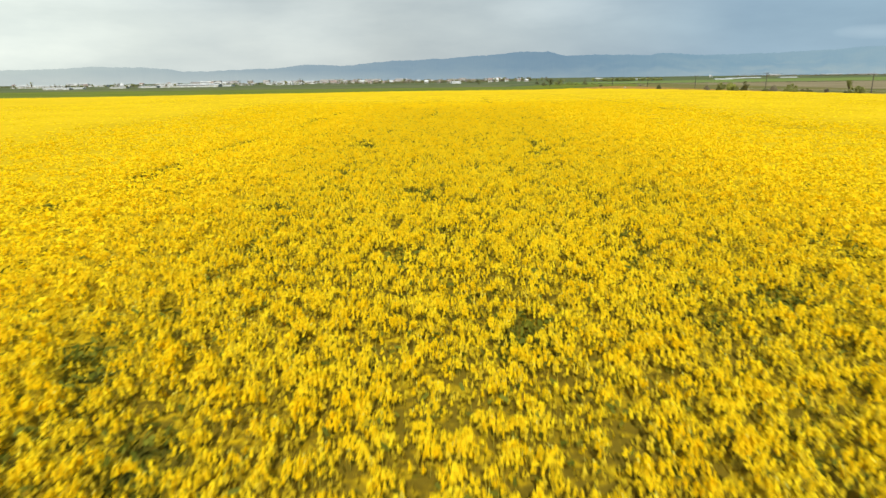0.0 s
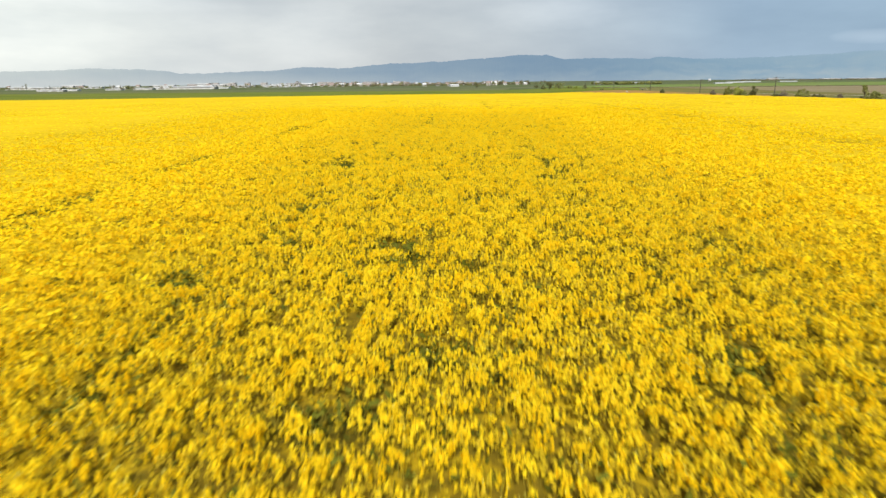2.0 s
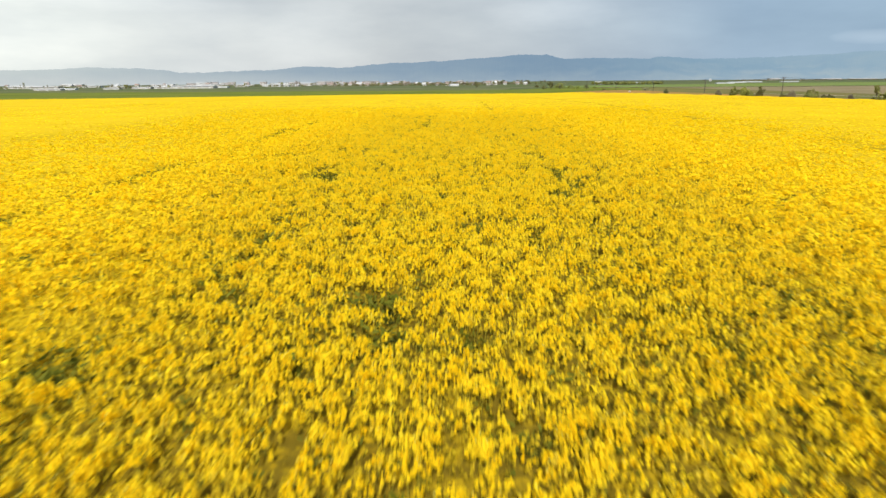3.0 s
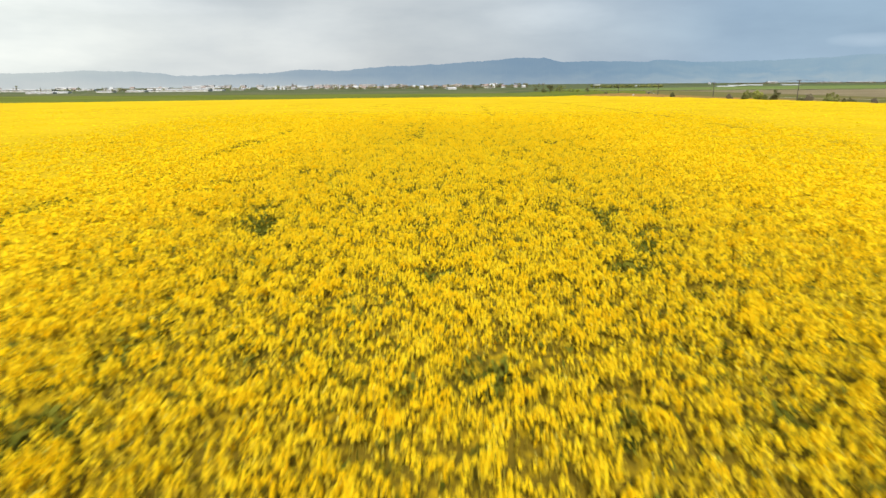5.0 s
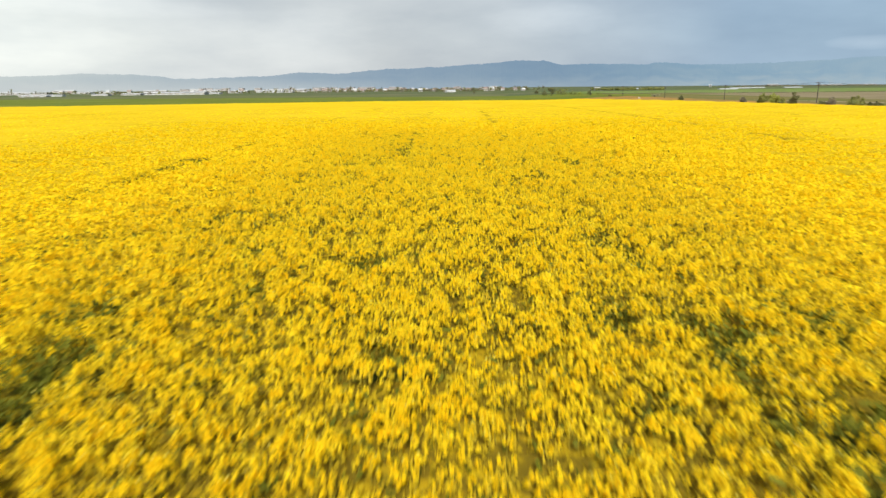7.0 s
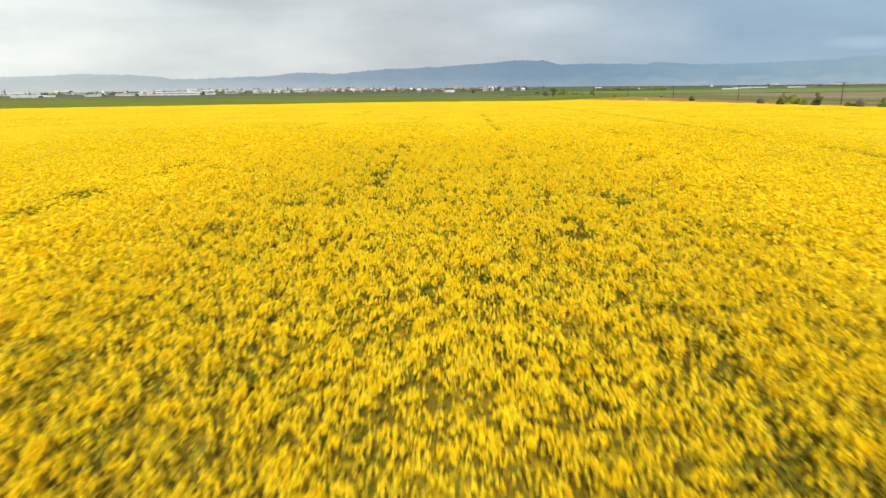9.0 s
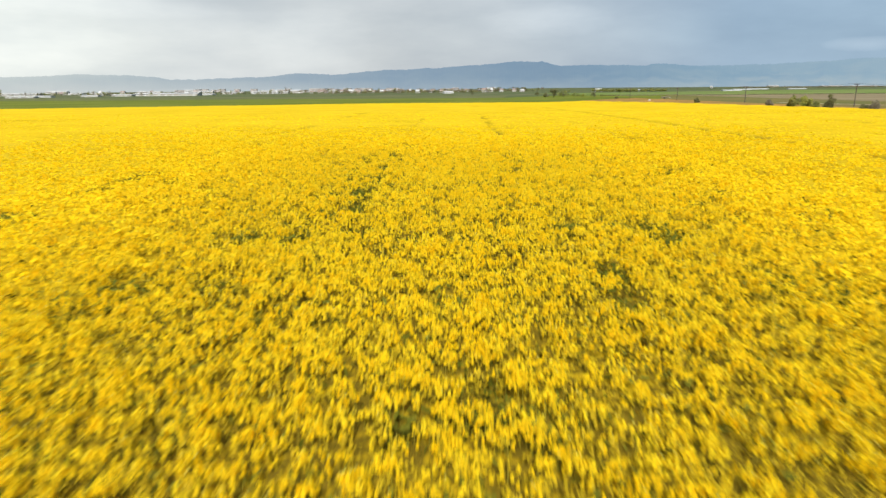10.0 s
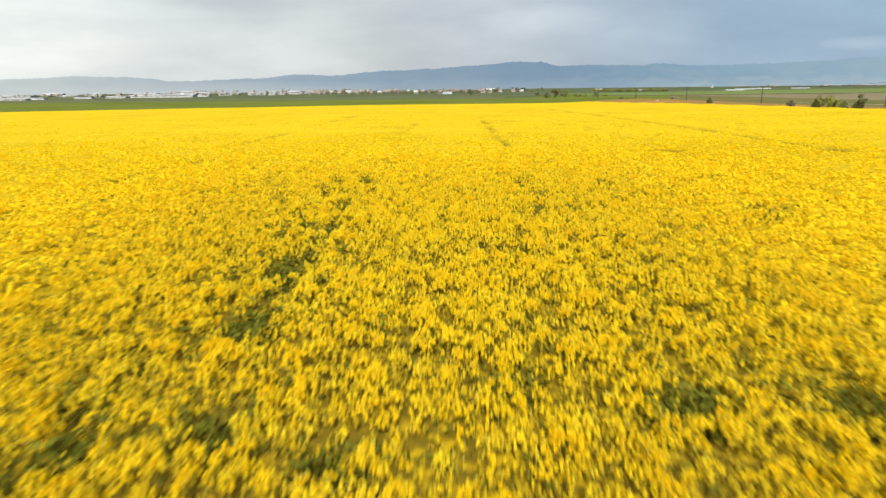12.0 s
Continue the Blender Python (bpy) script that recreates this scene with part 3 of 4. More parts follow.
stalks = stems(tops[pick] - np.array([0, 0, 0.08]), 0.46, 0.016)
# closed buds stand over the flowers, most of them where the bloom is thin
thin_at = np.clip(-mound(tops[:, 0], tops[:, 1]) - 0.1, 0, 1) + 0.8 * bareness(tops[:, 0], tops[:, 1])
bud = tops[rng.uniform(0, 1, len(tops)) < 0.06 + 0.5 * thin_at]
buds = sprigs(bud + np.array([0, 0, 0.012]), rng.normal(0, 0.5, bud.shape) + np.array([0, -0.3, 0.7]), np.full(len(bud), 0.05))
lx, ly = np.repeat(px, 3) + rng.normal(0, 0.22, 3 * len(px)), np.repeat(py, 3) + rng.normal(0, 0.22, 3 * len(px))
ex, ey = rng.uniform(-22, 24, 560000), rng.uniform(-4, 135, 560000)
bare_at = rng.uniform(0, 1, 560000) < bareness(ex, ey)
lx, ly = np.concatenate([lx, ex[bare_at]]), np.concatenate([ly, ey[bare_at]])
lf = np.stack([lx, ly, rng.uniform(0.6, 1.1, len(lx)) + rise(lx, ly)], 1)
leafs = quads(lf + rng.normal(0, 0.08, lf.shape), rng.normal(0, 0.7, lf.shape) + np.array([0, 0, 0.6]), rng.uniform(0.09, 0.24, len(lx)), 0.4)
px, py = plants(*mid, 0.54, near, 10)
q2 = spikes(head_tops(px, py, 10, 0.36, 1.40, 0.24), 0.14, 0.05, 2, 0.155, 0.8)
px, py = plants(-120, 120, 0, 260, 0.95, mid, 9)
q3 = spikes(head_tops(px, py, 4, 0.60, 1.38, 0.15), 0.16, 0.08, 1, 0.34, 3.5)
crop_part("blossoms", quad_mesh("blossoms", np.concatenate([q0, q1, q2, q3]), [M_BLOSSOM], per=3))
crop_part("fading_blossoms", quad_mesh("fading_blossoms", dull, [M_FADE], per=3))
crop_part("seed_pods", quad_mesh("seed_pods", seed_pods, [M_POD], per=3))
crop_part("buds", quad_mesh("buds", buds, [M_BUD], per=3))
crop_part("stems", quad_mesh("stems", stalks, [M_STEM]))
crop_part("leaves", quad_mesh("leaves", leafs, [M_LEAF]))


# ---- hills ----
def ridge(name, depth, profile, label, rough):
    """A line of hills: heights given as (bearing in degrees, elevation in degrees)."""
    b = np.linspace(profile[0][0], profile[-1][0], 1201)
    e = np.interp(b, [p[0] for p in profile], [p[1] for p in profile])
    e = e + rough * lump(b * 10, b * 0, 9.0, 12, 6) + 0.035 * lump(b * 10, b * 0, 1.6, 19)
    rows = []
    for f in np.linspace(0, 1, 13):
        d = depth * (0.84 + 0.16 * f) + 90 * lump(b * 10, b * 0 + f * 4, 14.0, 5) * (1 - f) * f * 4
        z = -10 + (17.3 + np.tan(np.radians(e)) * depth) * math.sin(f * math.pi / 2) * (1 + 0.16 * lump(b * 10, b * 0 + f * 5, 12.0, 7) * (1 - f) * 2)
        rows.append(np.stack([d * np.sin(np.radians(b)), d * np.cos(np.radians(b)), z], 1))
    p = np.stack(rows)
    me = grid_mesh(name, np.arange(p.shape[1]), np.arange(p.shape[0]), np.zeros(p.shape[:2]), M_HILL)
    me.vertices.foreach_set("co", p.astype(np.float32).ravel())
    me.update()
    return tagged(new(name, me), label, "hills", kind="structure")


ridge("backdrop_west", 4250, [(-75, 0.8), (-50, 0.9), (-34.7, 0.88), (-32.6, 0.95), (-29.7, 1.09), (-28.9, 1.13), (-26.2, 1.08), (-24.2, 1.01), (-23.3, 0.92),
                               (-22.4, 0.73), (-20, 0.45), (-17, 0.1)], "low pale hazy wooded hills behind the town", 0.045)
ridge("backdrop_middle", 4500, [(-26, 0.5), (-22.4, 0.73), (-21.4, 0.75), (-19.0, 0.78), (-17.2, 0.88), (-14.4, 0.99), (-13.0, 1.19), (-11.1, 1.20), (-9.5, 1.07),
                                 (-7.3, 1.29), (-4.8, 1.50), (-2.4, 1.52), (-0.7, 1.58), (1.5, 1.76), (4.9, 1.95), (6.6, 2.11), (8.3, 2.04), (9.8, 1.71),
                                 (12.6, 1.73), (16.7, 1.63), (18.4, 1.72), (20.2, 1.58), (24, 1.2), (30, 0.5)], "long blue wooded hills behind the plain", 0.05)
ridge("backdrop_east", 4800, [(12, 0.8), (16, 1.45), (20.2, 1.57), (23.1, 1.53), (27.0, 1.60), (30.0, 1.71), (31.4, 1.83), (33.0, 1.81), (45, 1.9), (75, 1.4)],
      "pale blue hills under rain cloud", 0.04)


# ---- things of the plain ----
def on_land(x, y):
    return float(rise(x, y))


def box(bm, cx, cy, cz, sx, sy, sz, rz=0.0):
    bmesh.ops.create_cube(bm, size=1, matrix=Matrix.Translation((cx, cy, cz)) @ Matrix.Rotation(rz, 4, "Z") @ Matrix.Diagonal((sx, sy, sz, 1)))


def rod(bm, a, b, r0, r1, seg=8):
    a, b = Vector(a), Vector(b)
    m = Matrix.Translation((a + b) / 2) @ (b - a).to_track_quat("Z", "Y").to_matrix().to_4x4()
    bmesh.ops.create_cone(bm, cap_ends=True, segments=seg, radius1=r0, radius2=r1, depth=(b - a).length, matrix=m)


def crown_mesh(name, blobs, count, size, mat, seed):
    """A loose crown: small leaf sprays through a set of uneven lobes (x, y, z, radius)."""
    r = np.random.default_rng(seed)
    w = np.array([b[3] ** 2 for b in blobs])
    k = r.choice(len(blobs), count, p=w / w.sum())
    bl = np.array(blobs)[k]
    d = r.normal(size=(count, 3))
    d /= np.linalg.norm(d, axis=1, keepdims=True)
    rad = bl[:, 3] * r.uniform(0.35, 1.08, count) ** 0.6
    c = bl[:, :3] + d * rad[:, None] * np.array([1, 1, 0.9])
    c[:, 2] = np.maximum(c[:, 2], 0.1)
    n = d + r.normal(0, 0.6, d.shape)
    n /= np.linalg.norm(n, axis=1, keepdims=True)
    u = np.cross(n, r.normal(size=n.shape))
    u /= np.linalg.norm(u, axis=1, keepdims=True)
    v = np.cross(n, u)
    s = size * r.uniform(0.5, 1.3, count)[:, None]
    pts = np.stack([c - u * s * 0.5, c - v * s * 0.3, c + u * s * 0.5, c + v * s * 0.3], 1).reshape(-1, 3)
    return quad_mesh(name, pts, [mat])


def woody(kind, x, y, w, h, mat, label, category, group, count=420, trunk=0.0, seed=1):
    """A tree (trunk over 0) or a bush, with limbs and a crown of leaf sprays."""
    r = random.Random(seed * 77 + int(x * 3 + y))
    ob = new(kind)
    lo = trunk * h
    blobs, bm = [], bmesh.new()
    if trunk:
        rod(bm, (0, 0, -0.3), (0.04 * h, 0, h * 0.72), 0.035 * h, 0.012 * h)
    for k in range(r.randint(10, 14)):
        a, q = r.uniform(0, 6.28), r.uniform(0.1, 0.36) * w
        rad = r.uniform(0.15, 0.27) * min(w, h * 1.1)
        z = lo + r.uniform(0.25, 0.86) * (h - lo)
        if not trunk:
            z = r.uniform(0.2, 1.0) * (h - rad) * (1 - 0.5 * (q / (0.5 * w)) ** 2)
        p = (q * math.cos(a), q * math.sin(a), max(min(z, h - rad), rad * 0.7))
        blobs.append((*p, rad))
        rod(bm, (0, 0, h * 0.3 if trunk else -0.2), p, 0.014 * h, 0.005 * h, 5)
    blobs.append((r.uniform(-0.1, 0.1) * w, 0, h - 0.17 * min(w, h), 0.17 * min(w, h)))
    part("trunk" if trunk else "branches", bm, M_BARK, ob)
    cr = new("crown", crown_mesh("crown", blobs, count, 0.13 * min(w, h) + 0.10, mat, seed + int(abs(x) + y)))
    cr.parent = ob
    ob.location = (x, y, on_land(x, y))
    ob.rotation_euler = (0, 0, r.uniform(0, 6.28))
    return tagged(ob, label, category, group)


# bushes along the verge
for n, (x, y, w, h, m, label) in enumerate((
        (109, 320, 1.5, 0.9, M_DARK, "small dark thorn bush on the dry verge"),
        (116, 364, 3.3, 2.6, M_DARK, "dark green thorn bush on the dry verge"),
        (113, 300, 3.0, 1.2, M_DARK, "low dark bramble bush on the dry verge"),
        (121.5, 309, 3.8, 2.6, M_BARE, "pale budding bush on the dry verge"),
        (120.5, 291, 5.4, 4.2, M_GREEN, "wide green bush in a row of three"),
        (126.5, 294, 5.8, 4.0, M_FRESH, "rounded bush with fresh yellow-green leaves"),
        (125.2, 286, 2.8, 2.4, M_GREEN, "small green bush beside a taller one"),
        (126, 279.5, 3.9, 4.5, M_DARK, "dense dark upright bush on the verge"),
        (128.3, 266, 3.3, 1.8, M_DARK, "low dark bush beside a power pole"),
        (131.5, 266, 4.3, 3.0, M_BARE, "pale budding round bush near a power pole"),
        (133.5, 256, 5.8, 3.6, M_GREEN, "broad green bush on the dry verge"),
        (139, 254, 7.0, 1.8, M_DARK, "low spreading dark bush on the dry verge"),
        (142, 228, 7.0, 3.1, M_GREEN, "broad green bush under a young tree"),
        (136.5, 225, 2.9, 1.4, M_DARK, "low dark bush at the foot of the verge"),
        (141, 244, 3.4, 1.9, M_BARE, "pale brown budding bush on the verge"))):
    woody("bush", x, y, w, h, m, label, "bush", "bushes along the verge", 1300, 0.0, n + 1)
woody("young_tree", 141, 231, 2.6, 5.1, M_GREEN, "slender young green tree among bushes", "tree", "", 420, 0.3, 40)

# bushes and small trees at the far corner of the field
for n, (x, y, w, h, m) in enumerate(((101, 760, 5.3, 3.6, M_DARK), (93, 650, 4.6, 4.2, M_DARK), (91, 600, 6.0, 6.2, M_DARK), (103, 620, 9.9, 5.2, M_GREEN),
                                     (113, 620, 7.0, 3.2, M_GREEN), (115, 600, 4.6, 2.3, M_FRESH), (121, 590, 5.0, 3.0, M_DARK), (128, 590, 4.5, 1.7, M_GREEN),
                                     (111, 480, 3.5, 1.5, M_DARK), (46, 1100, 5.5, 8.0, M_DARK))):
    tree = h > 5
    woody("tree" if tree else "bush", x, y, w * 1.25, h * 1.2, m, "small dark green tree at the far field corner" if tree else "rounded green bush at the far field corner",
          "tree" if tree else "bush", "trees at the field corner" if tree else "bushes at the field corner", 500, 0.06 if tree else 0.0, n + 60)


# ---- power line ----
POLES = [(140, 217), (138, 286), (130, 347), (124, 411), (118, 476), (112, 545)]
TOPS = [7.2, 7.8, 7.0, 6.6, 6.8, 6.8]


def power_pole(x, y, h, turn):
    base = new("power_pole")
    bm = bmesh.new()
    rod(bm, (0, 0, -0.4), (0, 0, h), 0.17, 0.12, 12)
    part("pole", bm, M_POLE, base)
    bm = bmesh.new()
    box(bm, 0, 0.12, h - 0.35, 1.9, 0.13, 0.15)
    bmesh.ops.bevel(bm, geom=bm.edges[:], offset=0.015, segments=1, affect="EDGES")
    arm = part("crossarm", bm, M_POLE, base)
    for k in (-0.8, 0.0, 0.8):
        bm = bmesh.new()
        rod(bm, (k, 0.12, h - 0.28), (k, 0.12, h - 0.16), 0.035, 0.035, 6)
        rod(bm, (k, 0.12, h - 0.18), (k, 0.12, h - 0.05), 0.07, 0.045, 8)
        part("insulator", bm, M_INSUL, arm)
    for k in (-1, 1):
        bm = bmesh.new()
        rod(bm, (0, 0.12, h - 1.0), (k * 0.6, 0.14, h - 0.40), 0.025, 0.025, 5)
        part("brace", bm, M_POLE, base)
    base.matrix_world = pose(x, y, on_land(x, y), 0, 0, turn)
    return tagged(base, "weathered wooden power pole with a short crossarm", "pole", "power line poles")


turns = []
for n, ((x, y), h) in enumerate(zip(POLES, TOPS)):
    a, b = POLES[max(n - 1, 0)], POLES[min(n + 1, len(POLES) - 1)]
    turns.append(math.atan2(b[1] - a[1], b[0] - a[0]) - math.pi / 2)
    power_pole(x, y, h, math.degrees(turns[-1]))


def sagging_wire(p, q, sag):
    cu = bpy.data.curves.new("power_cable", "CURVE")
    cu.dimensions, cu.bevel_depth, cu.bevel_resolution = "3D", 0.012, 1
    sp = cu.splines.new("POLY")
    sp.points.add(14)
    for k in range(15):
        f = k / 14
        v = p.lerp(q, f)
        sp.points[k].co = (v.x, v.y, v.z - sag * 4 * f * (1 - f), 1)
    cu.materials.append(M_WIRE)
    return tagged(new("power_cable", cu), "thin dark power cable sagging between poles", "cable", "power line cables")


for n in range(len(POLES) - 1):
    for k in (-0.8, 0.0, 0.8):
        ends = []
        for m in (n, n + 1):
            x, y = POLES[m]
            ends.append(Vector((x + k * math.cos(turns[m]), y + k * math.sin(turns[m]), on_land(x, y) + TOPS[m] - 0.05)))
        sagging_wire(ends[0], ends[1], 0.7)


# ---- town ----
def warehouse(x, y, w, h, d, turn, roof, label):
    """A long hall: walls, low gable roof with eaves, loading gates and a strip of windows."""
    ob = new("warehouse")
    bm = bmesh.new()
    box(bm, 0, 0, h * 0.36, w, d, h * 0.72)
    part("wall", bm, M_HALLWALL if int(w) % 3 else M_WHITE, ob)
    bm = bmesh.new()
    e = 0.5
    pts = [(-w / 2 - e, -d / 2 - e, h * 0.70), (w / 2 + e, -d / 2 - e, h * 0.70), (w / 2 + e, d / 2 + e, h * 0.70), (-w / 2 - e, d / 2 + e, h * 0.70),
           (-w / 2 - e, 0, h), (w / 2 + e, 0, h)]
    v = [bm.verts.new(p) for p in pts]
    for f in ((0, 1, 5, 4), (2, 3, 4, 5), (0, 4, 3), (1, 2, 5), (3, 2, 1, 0)):
        bm.faces.new([v[k] for k in f])
    part("roof", bm, roof, ob)
    for k in range(max(2, int(w / 14))):
        bm = bmesh.new()
        box(bm, -w / 2 + (k + 0.5) * w / max(2, int(w / 14)), -d / 2 - 0.06, h * 0.25, 4.2, 0.16, h * 0.48)
        part("gate", bm, M_GREY, ob)
    bm = bmesh.new()
    box(bm, 0, -d / 2 - 0.05, h * 0.60, w * 0.86, 0.12, h * 0.10)
    part("window_band", bm, M_GLASS, ob)
    ob.location, ob.rotation_euler = (x, y, on_land(x, y) - 0.2), (0, 0, radians(turn))
    return tagged(ob, label, "warehouse", "halls of the town")


for n, (x, y, w, h, d, turn) in enumerate(((-699, 1150, 44, 4.6, 18, 6), (-724, 1250, 30, 4.8, 16, 6), (-1383, 2400, 73, 12, 30, 4), (-665, 1300, 31, 5.0, 18, 4),
                                           (-629, 1350, 38, 6.0, 20, 3), (-613, 1400, 31, 7.5, 22, 4), (-547, 1400, 98, 8.5, 30, 2), (-905, 2400, 36, 15, 24, 5),
                                           (-519, 1500, 33, 5.4, 20, -3), (-535, 1700, 34, 6.0, 18, 2), (-526, 2000, 83, 7.0, 24, 0), (-459, 1750, 69, 5.4, 22, 0),
                                           (-413, 1900, 34, 13, 20, 8))):
    warehouse(x, y, w, 0.76 * h, d, turn, M_GREY if n % 3 == 0 else M_WHITE,
              "long white metal warehouse with a low grey roof" if n % 3 == 0 else "long white metal warehouse with a pale roof")


far = random.Random(23)
for n in range(18):
    warehouse(far.uniform(-1250, -420), far.uniform(1500, 2300), far.uniform(30, 85), far.uniform(4.5, 7.5), far.uniform(18, 30), far.uniform(-6, 6), M_WHITE,
              "long white metal warehouse with a pale roof")


for x, y, w, h, d, turn in ((1430, 2480, 70, 5, 24, -4), (1560, 2500, 95, 4.5, 26, -4), (1700, 2520, 60, 6, 24, -6), (1620, 2300, 45, 6, 20, 3), (1275, 2600, 40, 7, 20, 0),
                            (742, 1880, 5, 6.5, 5, 0), (300, 1330, 13, 6, 9, 8)):
    warehouse(x, y, w, h, d, turn, M_WHITE, "far white hall at the foot of the hills")


def flats(x, y, w, h, turn):
    """A block of flats: walls, a flat roof with its rim, rows of windows floor by floor."""
    ob = new("apartment_block")
    bm = bmesh.new()
    box(bm, 0, 0, h / 2, w, 12, h)
    part("wall", bm, M_ROSE, ob)
    bm = bmesh.new()
    box(bm, 0, 0, h + 0.2, w + 0.6, 12.6, 0.5)
    part("roof", bm, M_GREY, ob)
    for k in range(int(h / 3)):
        bm = bmesh.new()
        for j in range(int(w / 4)):
            box(bm, -w / 2 + (j + 0.5) * w / int(w / 4), -6.03, 1.7 + 3 * k, 1.6, 0.12, 1.4)
        tagged(part("window_row", bm, M_GLASS, ob), kind="stuff")
    ob.location, ob.rotation_euler = (x, y, on_land(x, y)), (0, 0, radians(turn))
    return tagged(ob, "faded pink block of flats with a flat roof", "apartment block", "flats of the town")


for n in range(26):
    flats(far.uniform(-1100, 60), far.uniform(2350, 3000), far.uniform(18, 45), far.choice((9, 9, 12, 12)), far.uniform(-25, 25))


def house(x, y, w, h, turn, roof, wall, label):
    """A house: walls, tiled gable roof, chimney, windows and a door."""
    ob = new("house")
    d, eave = w * 0.8, h * 0.58
    bm = bmesh.new()
    pts = [(-w / 2, -d / 2), (w / 2, -d / 2), (w / 2, d / 2), (-w / 2, d / 2)]
    lo, hi = [bm.verts.new((*p, 0)) for p in pts], [bm.verts.new((*p, eave)) for p in pts]
    g0, g1 = bm.verts.new((-w / 2, 0, h * 0.96)), bm.verts.new((w / 2, 0, h * 0.96))
    bm.faces.new((lo[0], lo[1], hi[1], hi[0]))
    bm.faces.new((lo[2], lo[3], hi[3], hi[2]))
    bm.faces.new((lo[1], lo[2], hi[2], g1, hi[1]))
    bm.faces.new((lo[3], lo[0], hi[0], g0, hi[3]))
    part("wall", bm, wall, ob)
    bm = bmesh.new()
    t = 0.22
    for s in (-1, 1):
        a, b = (s * (d / 2 + 0.4), eave - 0.25), (0.0, h * 0.98)
        q = [(-w / 2 - 0.4, *a), (w / 2 + 0.4, *a), (w / 2 + 0.4, *b), (-w / 2 - 0.4, *b)]
        low = [bm.verts.new(p) for p in q]
        top = [bm.verts.new((p[0], p[1], p[2] + t)) for p in q]
        bm.faces.new(low)
        bm.faces.new(top)
        for k in range(4):
            bm.faces.new((low[k], low[(k + 1) % 4], top[(k + 1) % 4], top[k]))
    rf = part("roof", bm, roof, ob)
    bm = bmesh.new()
    box(bm, w * 0.2, d * 0.12, h * 1.0, 0.7, 0.7, h * 0.25)
    part("chimney", bm, M_TILE, rf)
    for k in (-0.3, 0.0, 0.3):
        bm = bmesh.new()
        if k:
            box(bm, k * w, -d / 2 - 0.03, eave * 0.6, 1.2, 0.1, 1.4)
            part("window", bm, M_GLASS, ob)
        else:
            box(bm, 0, -d / 2 - 0.03, 1.05, 1.1, 0.1, 2.1)
            part("door", bm, M_BARK, ob)
    ob.location, ob.rotation_euler = (x, y, on_land(x, y)), (0, 0, radians(turn))
    return tagged(ob, label, "house", "houses of the town")


r = random.Random(11)
HOUSES = [(-349, 1800, 8, 6), (-337, 1850, 12, 7.7), (-291, 1800, 10, 6.2), (-286, 1900, 9, 9), (-255, 1900, 9, 9), (-210, 1700, 10, 7.2), (-187, 1800, 10, 6.6),
          (-169, 1850, 10, 7.6), (-117, 1800, 9, 8.4), (-64, 1700, 10, 8.4), (-30, 1750, 9, 6.8), (-5, 1700, 9, 8), (11, 1500, 20, 5.2), (96, 1600, 9, 10),
          (109, 1600, 13, 10), (136, 1600, 8, 7.2), (166, 1600, 8, 6.8), (173, 1500, 8, 5.8)]
for n in range(34):
    HOUSES.append((r.uniform(-420, 190), r.uniform(1850, 2500), r.uniform(9, 14), r.uniform(6.5, 10)))
for n in range(10):
    HOUSES.append((r.uniform(-1250, -650), r.uniform(1700, 2400), r.uniform(9, 14), r.uniform(6.5, 9)))
for n, (x, y, w, h) in enumerate(HOUSES):
    red = n % 5 not in (2, 4)
    house(x, y, w, h, r.uniform(-35, 35), M_TILE if red else M_GREY, M_WHITE if n % 3 == 0 else M_PLASTER,
          ("white" if n % 3 == 0 else "cream") + " plastered house with a " + ("red tiled roof" if red else "grey roof"))

TREES = [(-589, 1200, 11, 10), (-603, 1250, 7, 8.5), (-466, 1400, 5, 12), (-455, 1400, 6, 14), (-382, 1650, 7, 17), (-372, 1650, 10, 12), (-286, 1700, 5, 14),
         (-271, 1750, 15, 13), (-249, 1750, 13, 15), (-122, 1700, 12, 13), (-108, 1705, 14, 12), (-46, 1400, 6.5, 9), (-960, 1480, 9, 15)]
for n in range(90):
    TREES.append((r.uniform(-430, 250), r.uniform(1480, 2300), r.uniform(7, 14), r.uniform(7, 12)))
for n in range(50):
    TREES.append((r.uniform(-370, 240), r.uniform(1430, 1750), r.uniform(5, 10), r.uniform(4.5, 8)))
for n in range(36):
    TREES.append((r.uniform(-1150, -450), r.uniform(1250, 1700), r.uniform(6, 11), r.uniform(6, 11)))
for n, (x, y, w, h) in enumerate(TREES):
    bare = n % 3 == 1
    woody("tree", x, y, w, h, M_BARE if bare else (M_DARK if n % 3 else M_GREEN),
          "leafless budding tree between the town's houses" if bare else "dark green tree between the town's houses", "tree", "trees of the town", 110, 0.25, n + 200)


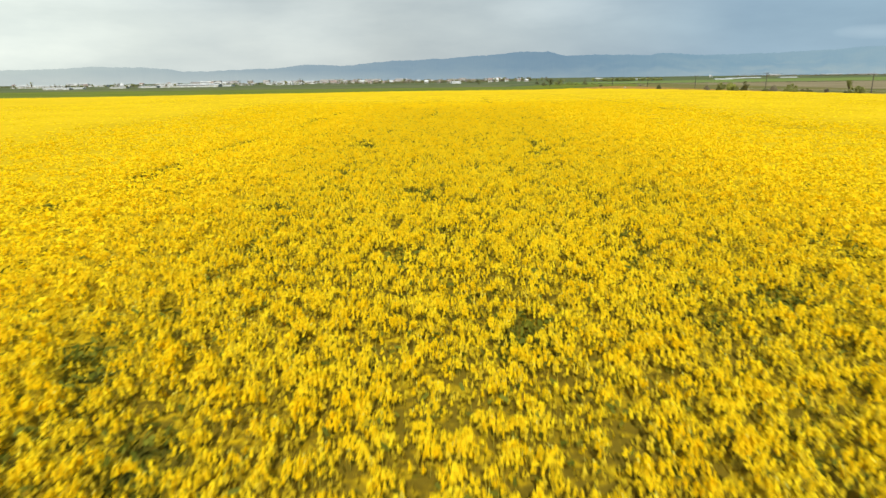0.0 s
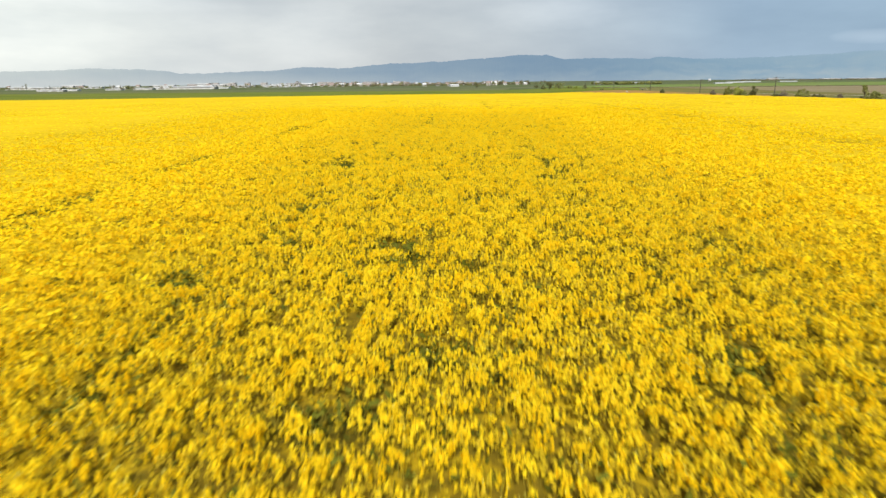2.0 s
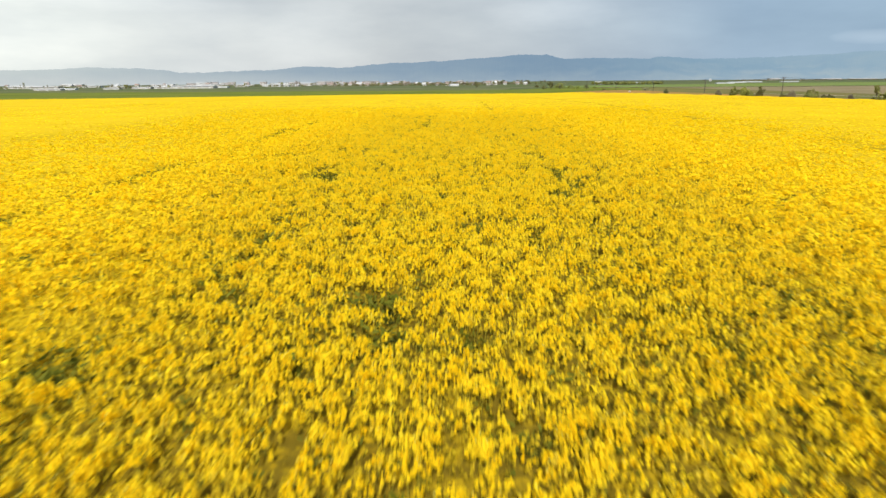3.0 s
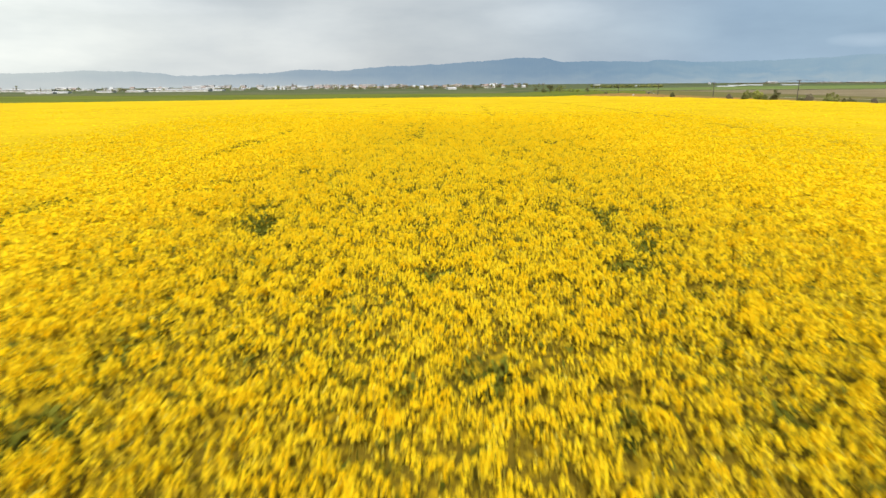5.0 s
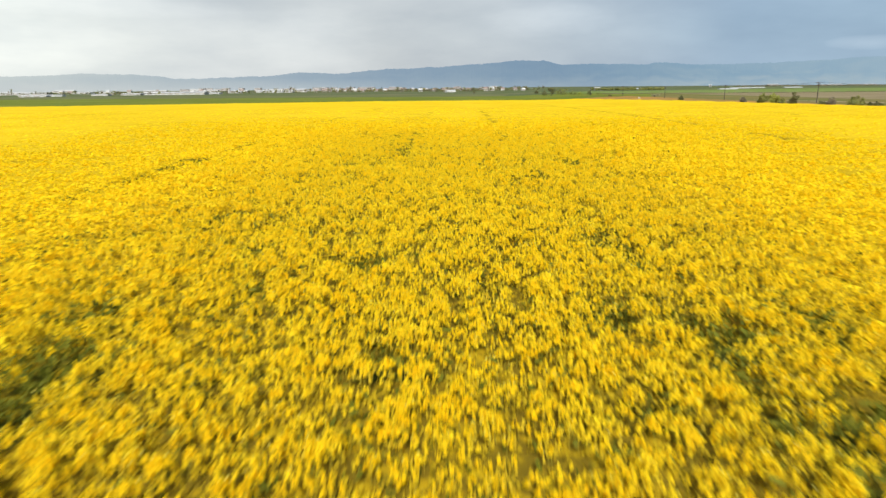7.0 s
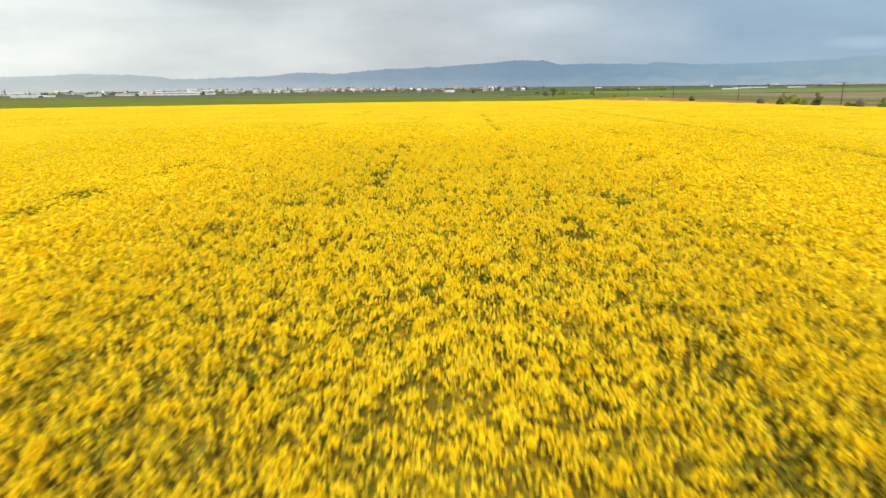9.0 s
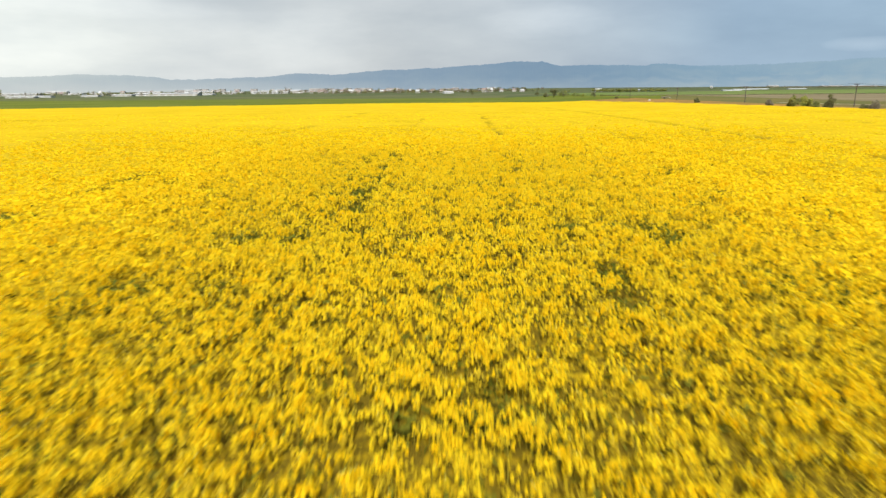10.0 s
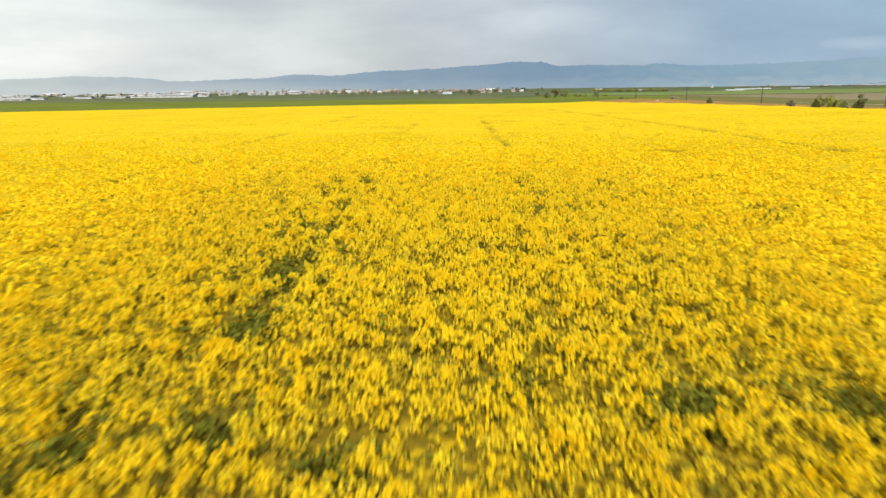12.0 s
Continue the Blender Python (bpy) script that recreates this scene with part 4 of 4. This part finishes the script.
# ---- far fields on the plain ----
def polytunnel(x, y, length, w, h, turn):
    """A film tunnel: a ribbed half-barrel with closed ends."""
    ob = new("polytunnel")
    bm = bmesh.new()
    rows = []
    for k in range(13):
        f = k / 12
        rows.append([bm.verts.new((length * (f - 0.5), -w / 2 * math.cos(math.pi * j / 10), h * math.sin(math.pi * j / 10))) for j in range(11)])
    for a, b in zip(rows, rows[1:]):
        for j in range(10):
            bm.faces.new((a[j], b[j], b[j + 1], a[j + 1]))
    bm.faces.new(rows[0])
    bm.faces.new(rows[-1])
    part("film", bm, M_FILM, ob)
    for k in range(0, 13, 2):
        bm = bmesh.new()
        x0 = length * (k / 12 - 0.5)
        for j in range(10):
            a, b = math.pi * j / 10, math.pi * (j + 1) / 10
            rod(bm, (x0, -w / 2 * math.cos(a) * 1.01, h * math.sin(a) * 1.01), (x0, -w / 2 * math.cos(b) * 1.01, h * math.sin(b) * 1.01), 0.05, 0.05, 5)
        part("hoop", bm, M_GREY, ob)
    ob.location, ob.rotation_euler = (x, y, on_land(x, y)), (0, 0, radians(turn))
    return tagged(ob, "long white plastic-film growing tunnel", "greenhouse", "growing tunnels")


for x, y, length, w, h in ((460, 1110, 30, 8, 1.9), (545, 1260, 34, 8, 1.8), (592, 1300, 40, 8, 2.0), (650, 1270, 34, 8, 1.8), (410, 1500, 50, 8, 2.2)):
    polytunnel(x, y, length, w, h, 2)


def wood_strip(name, x0, x1, y, depth, h, count, mat, label):
    r2 = np.random.default_rng(int(abs(x0)) + 3)
    blobs = [(r2.uniform(x0, x1), y + r2.uniform(-depth, depth) / 2, h * r2.uniform(0.35, 0.62), h * r2.uniform(0.30, 0.42)) for k in range(int((x1 - x0) / (0.3 * h)))]
    me = crown_mesh(name, blobs, count, 0.25 * h + 0.6, mat, int(y))
    ob = tagged(new(name, me), label, "woods", kind="stuff")
    ob.location.z = on_land((x0 + x1) / 2, y)
    return ob


wood_strip("far_woods", 262, 385, 1200, 40, 5.5, 11000, M_GREEN, "dark strip of woodland across the plain")
wood_strip("far_hedge", 132, 420, 606, 3, 0.8, 5000, M_BARE, "low hedge between soil and pasture")
wood_strip("far_woods", 760, 1500, 1750, 60, 5, 9000, M_BARE, "far dark belt of trees on the plain")
wood_strip("far_woods", -330, 240, 1960, 120, 6.5, 9000, M_BARE, "brown belt of budding trees along the town")
wood_strip("far_woods", -340, 230, 1640, 50, 5.5, 3800, M_DARK, "dark trees in front of the town")
wood_strip("far_woods", -1150, -380, 1560, 120, 7, 2600, M_DARK, "dark trees between the halls of the town")
wood_strip("far_woods", -700, 200, 2560, 60, 9, 5000, M_BARE, "far belt of budding trees behind the town")

# ---- left standing on the verge ----
def boulder(x, y, w, h):
    """A rough field stone, sunk a little into the grass."""
    bm = bmesh.new()
    bmesh.ops.create_icosphere(bm, subdivisions=3, radius=0.5)
    for v in bm.verts:
        k = 1 + 0.22 * noise.noise(v.co * 3.1) + 0.08 * noise.noise(v.co * 9.0)
        v.co = Vector((v.co.x * w, v.co.y * w * 0.8, v.co.z * h * 1.25)) * k
    ob = new("boulder", mesh_of("boulder", bm, M_STONE))
    ob.location = (x, y, on_land(x, y) + 0.16 + 0.42 * h)
    return tagged(ob, "pale field stone lying on the dry verge", "stone")


def farm_trailer(x, y, turn):
    """A flat farm trailer: bed with side boards, drawbar, two wheels."""
    ob = new("farm_trailer")
    bm = bmesh.new()
    box(bm, 0, 0, 0.75, 4.2, 2.0, 0.12)
    part("bed", bm, M_POLE, ob)
    for cy in (-0.97, 0.97):
        bm = bmesh.new()
        box(bm, 0, cy, 1.08, 4.2, 0.06, 0.5)
        part("side_board", bm, M_BARE, ob)
        bm = bmesh.new()
        rod(bm, (-0.3, cy * 0.8, 0.38), (-0.3, cy * 1.02, 0.38), 0.38, 0.38, 16)
        part("wheel", bm, M_RUBBER, ob)
    bm = bmesh.new()
    rod(bm, (2.1, 0, 0.7), (3.4, 0, 0.45), 0.05, 0.05, 6)
    part("drawbar", bm, M_GREY, ob)
    ob.location, ob.rotation_euler = (x, y, on_land(x, y) + 0.17), (0, 0, radians(turn))
    return tagged(ob, "pale wooden farm trailer standing on dry grass", "trailer")


boulder(111, 415, 1.3, 0.8)
farm_trailer(131, 450, -10)
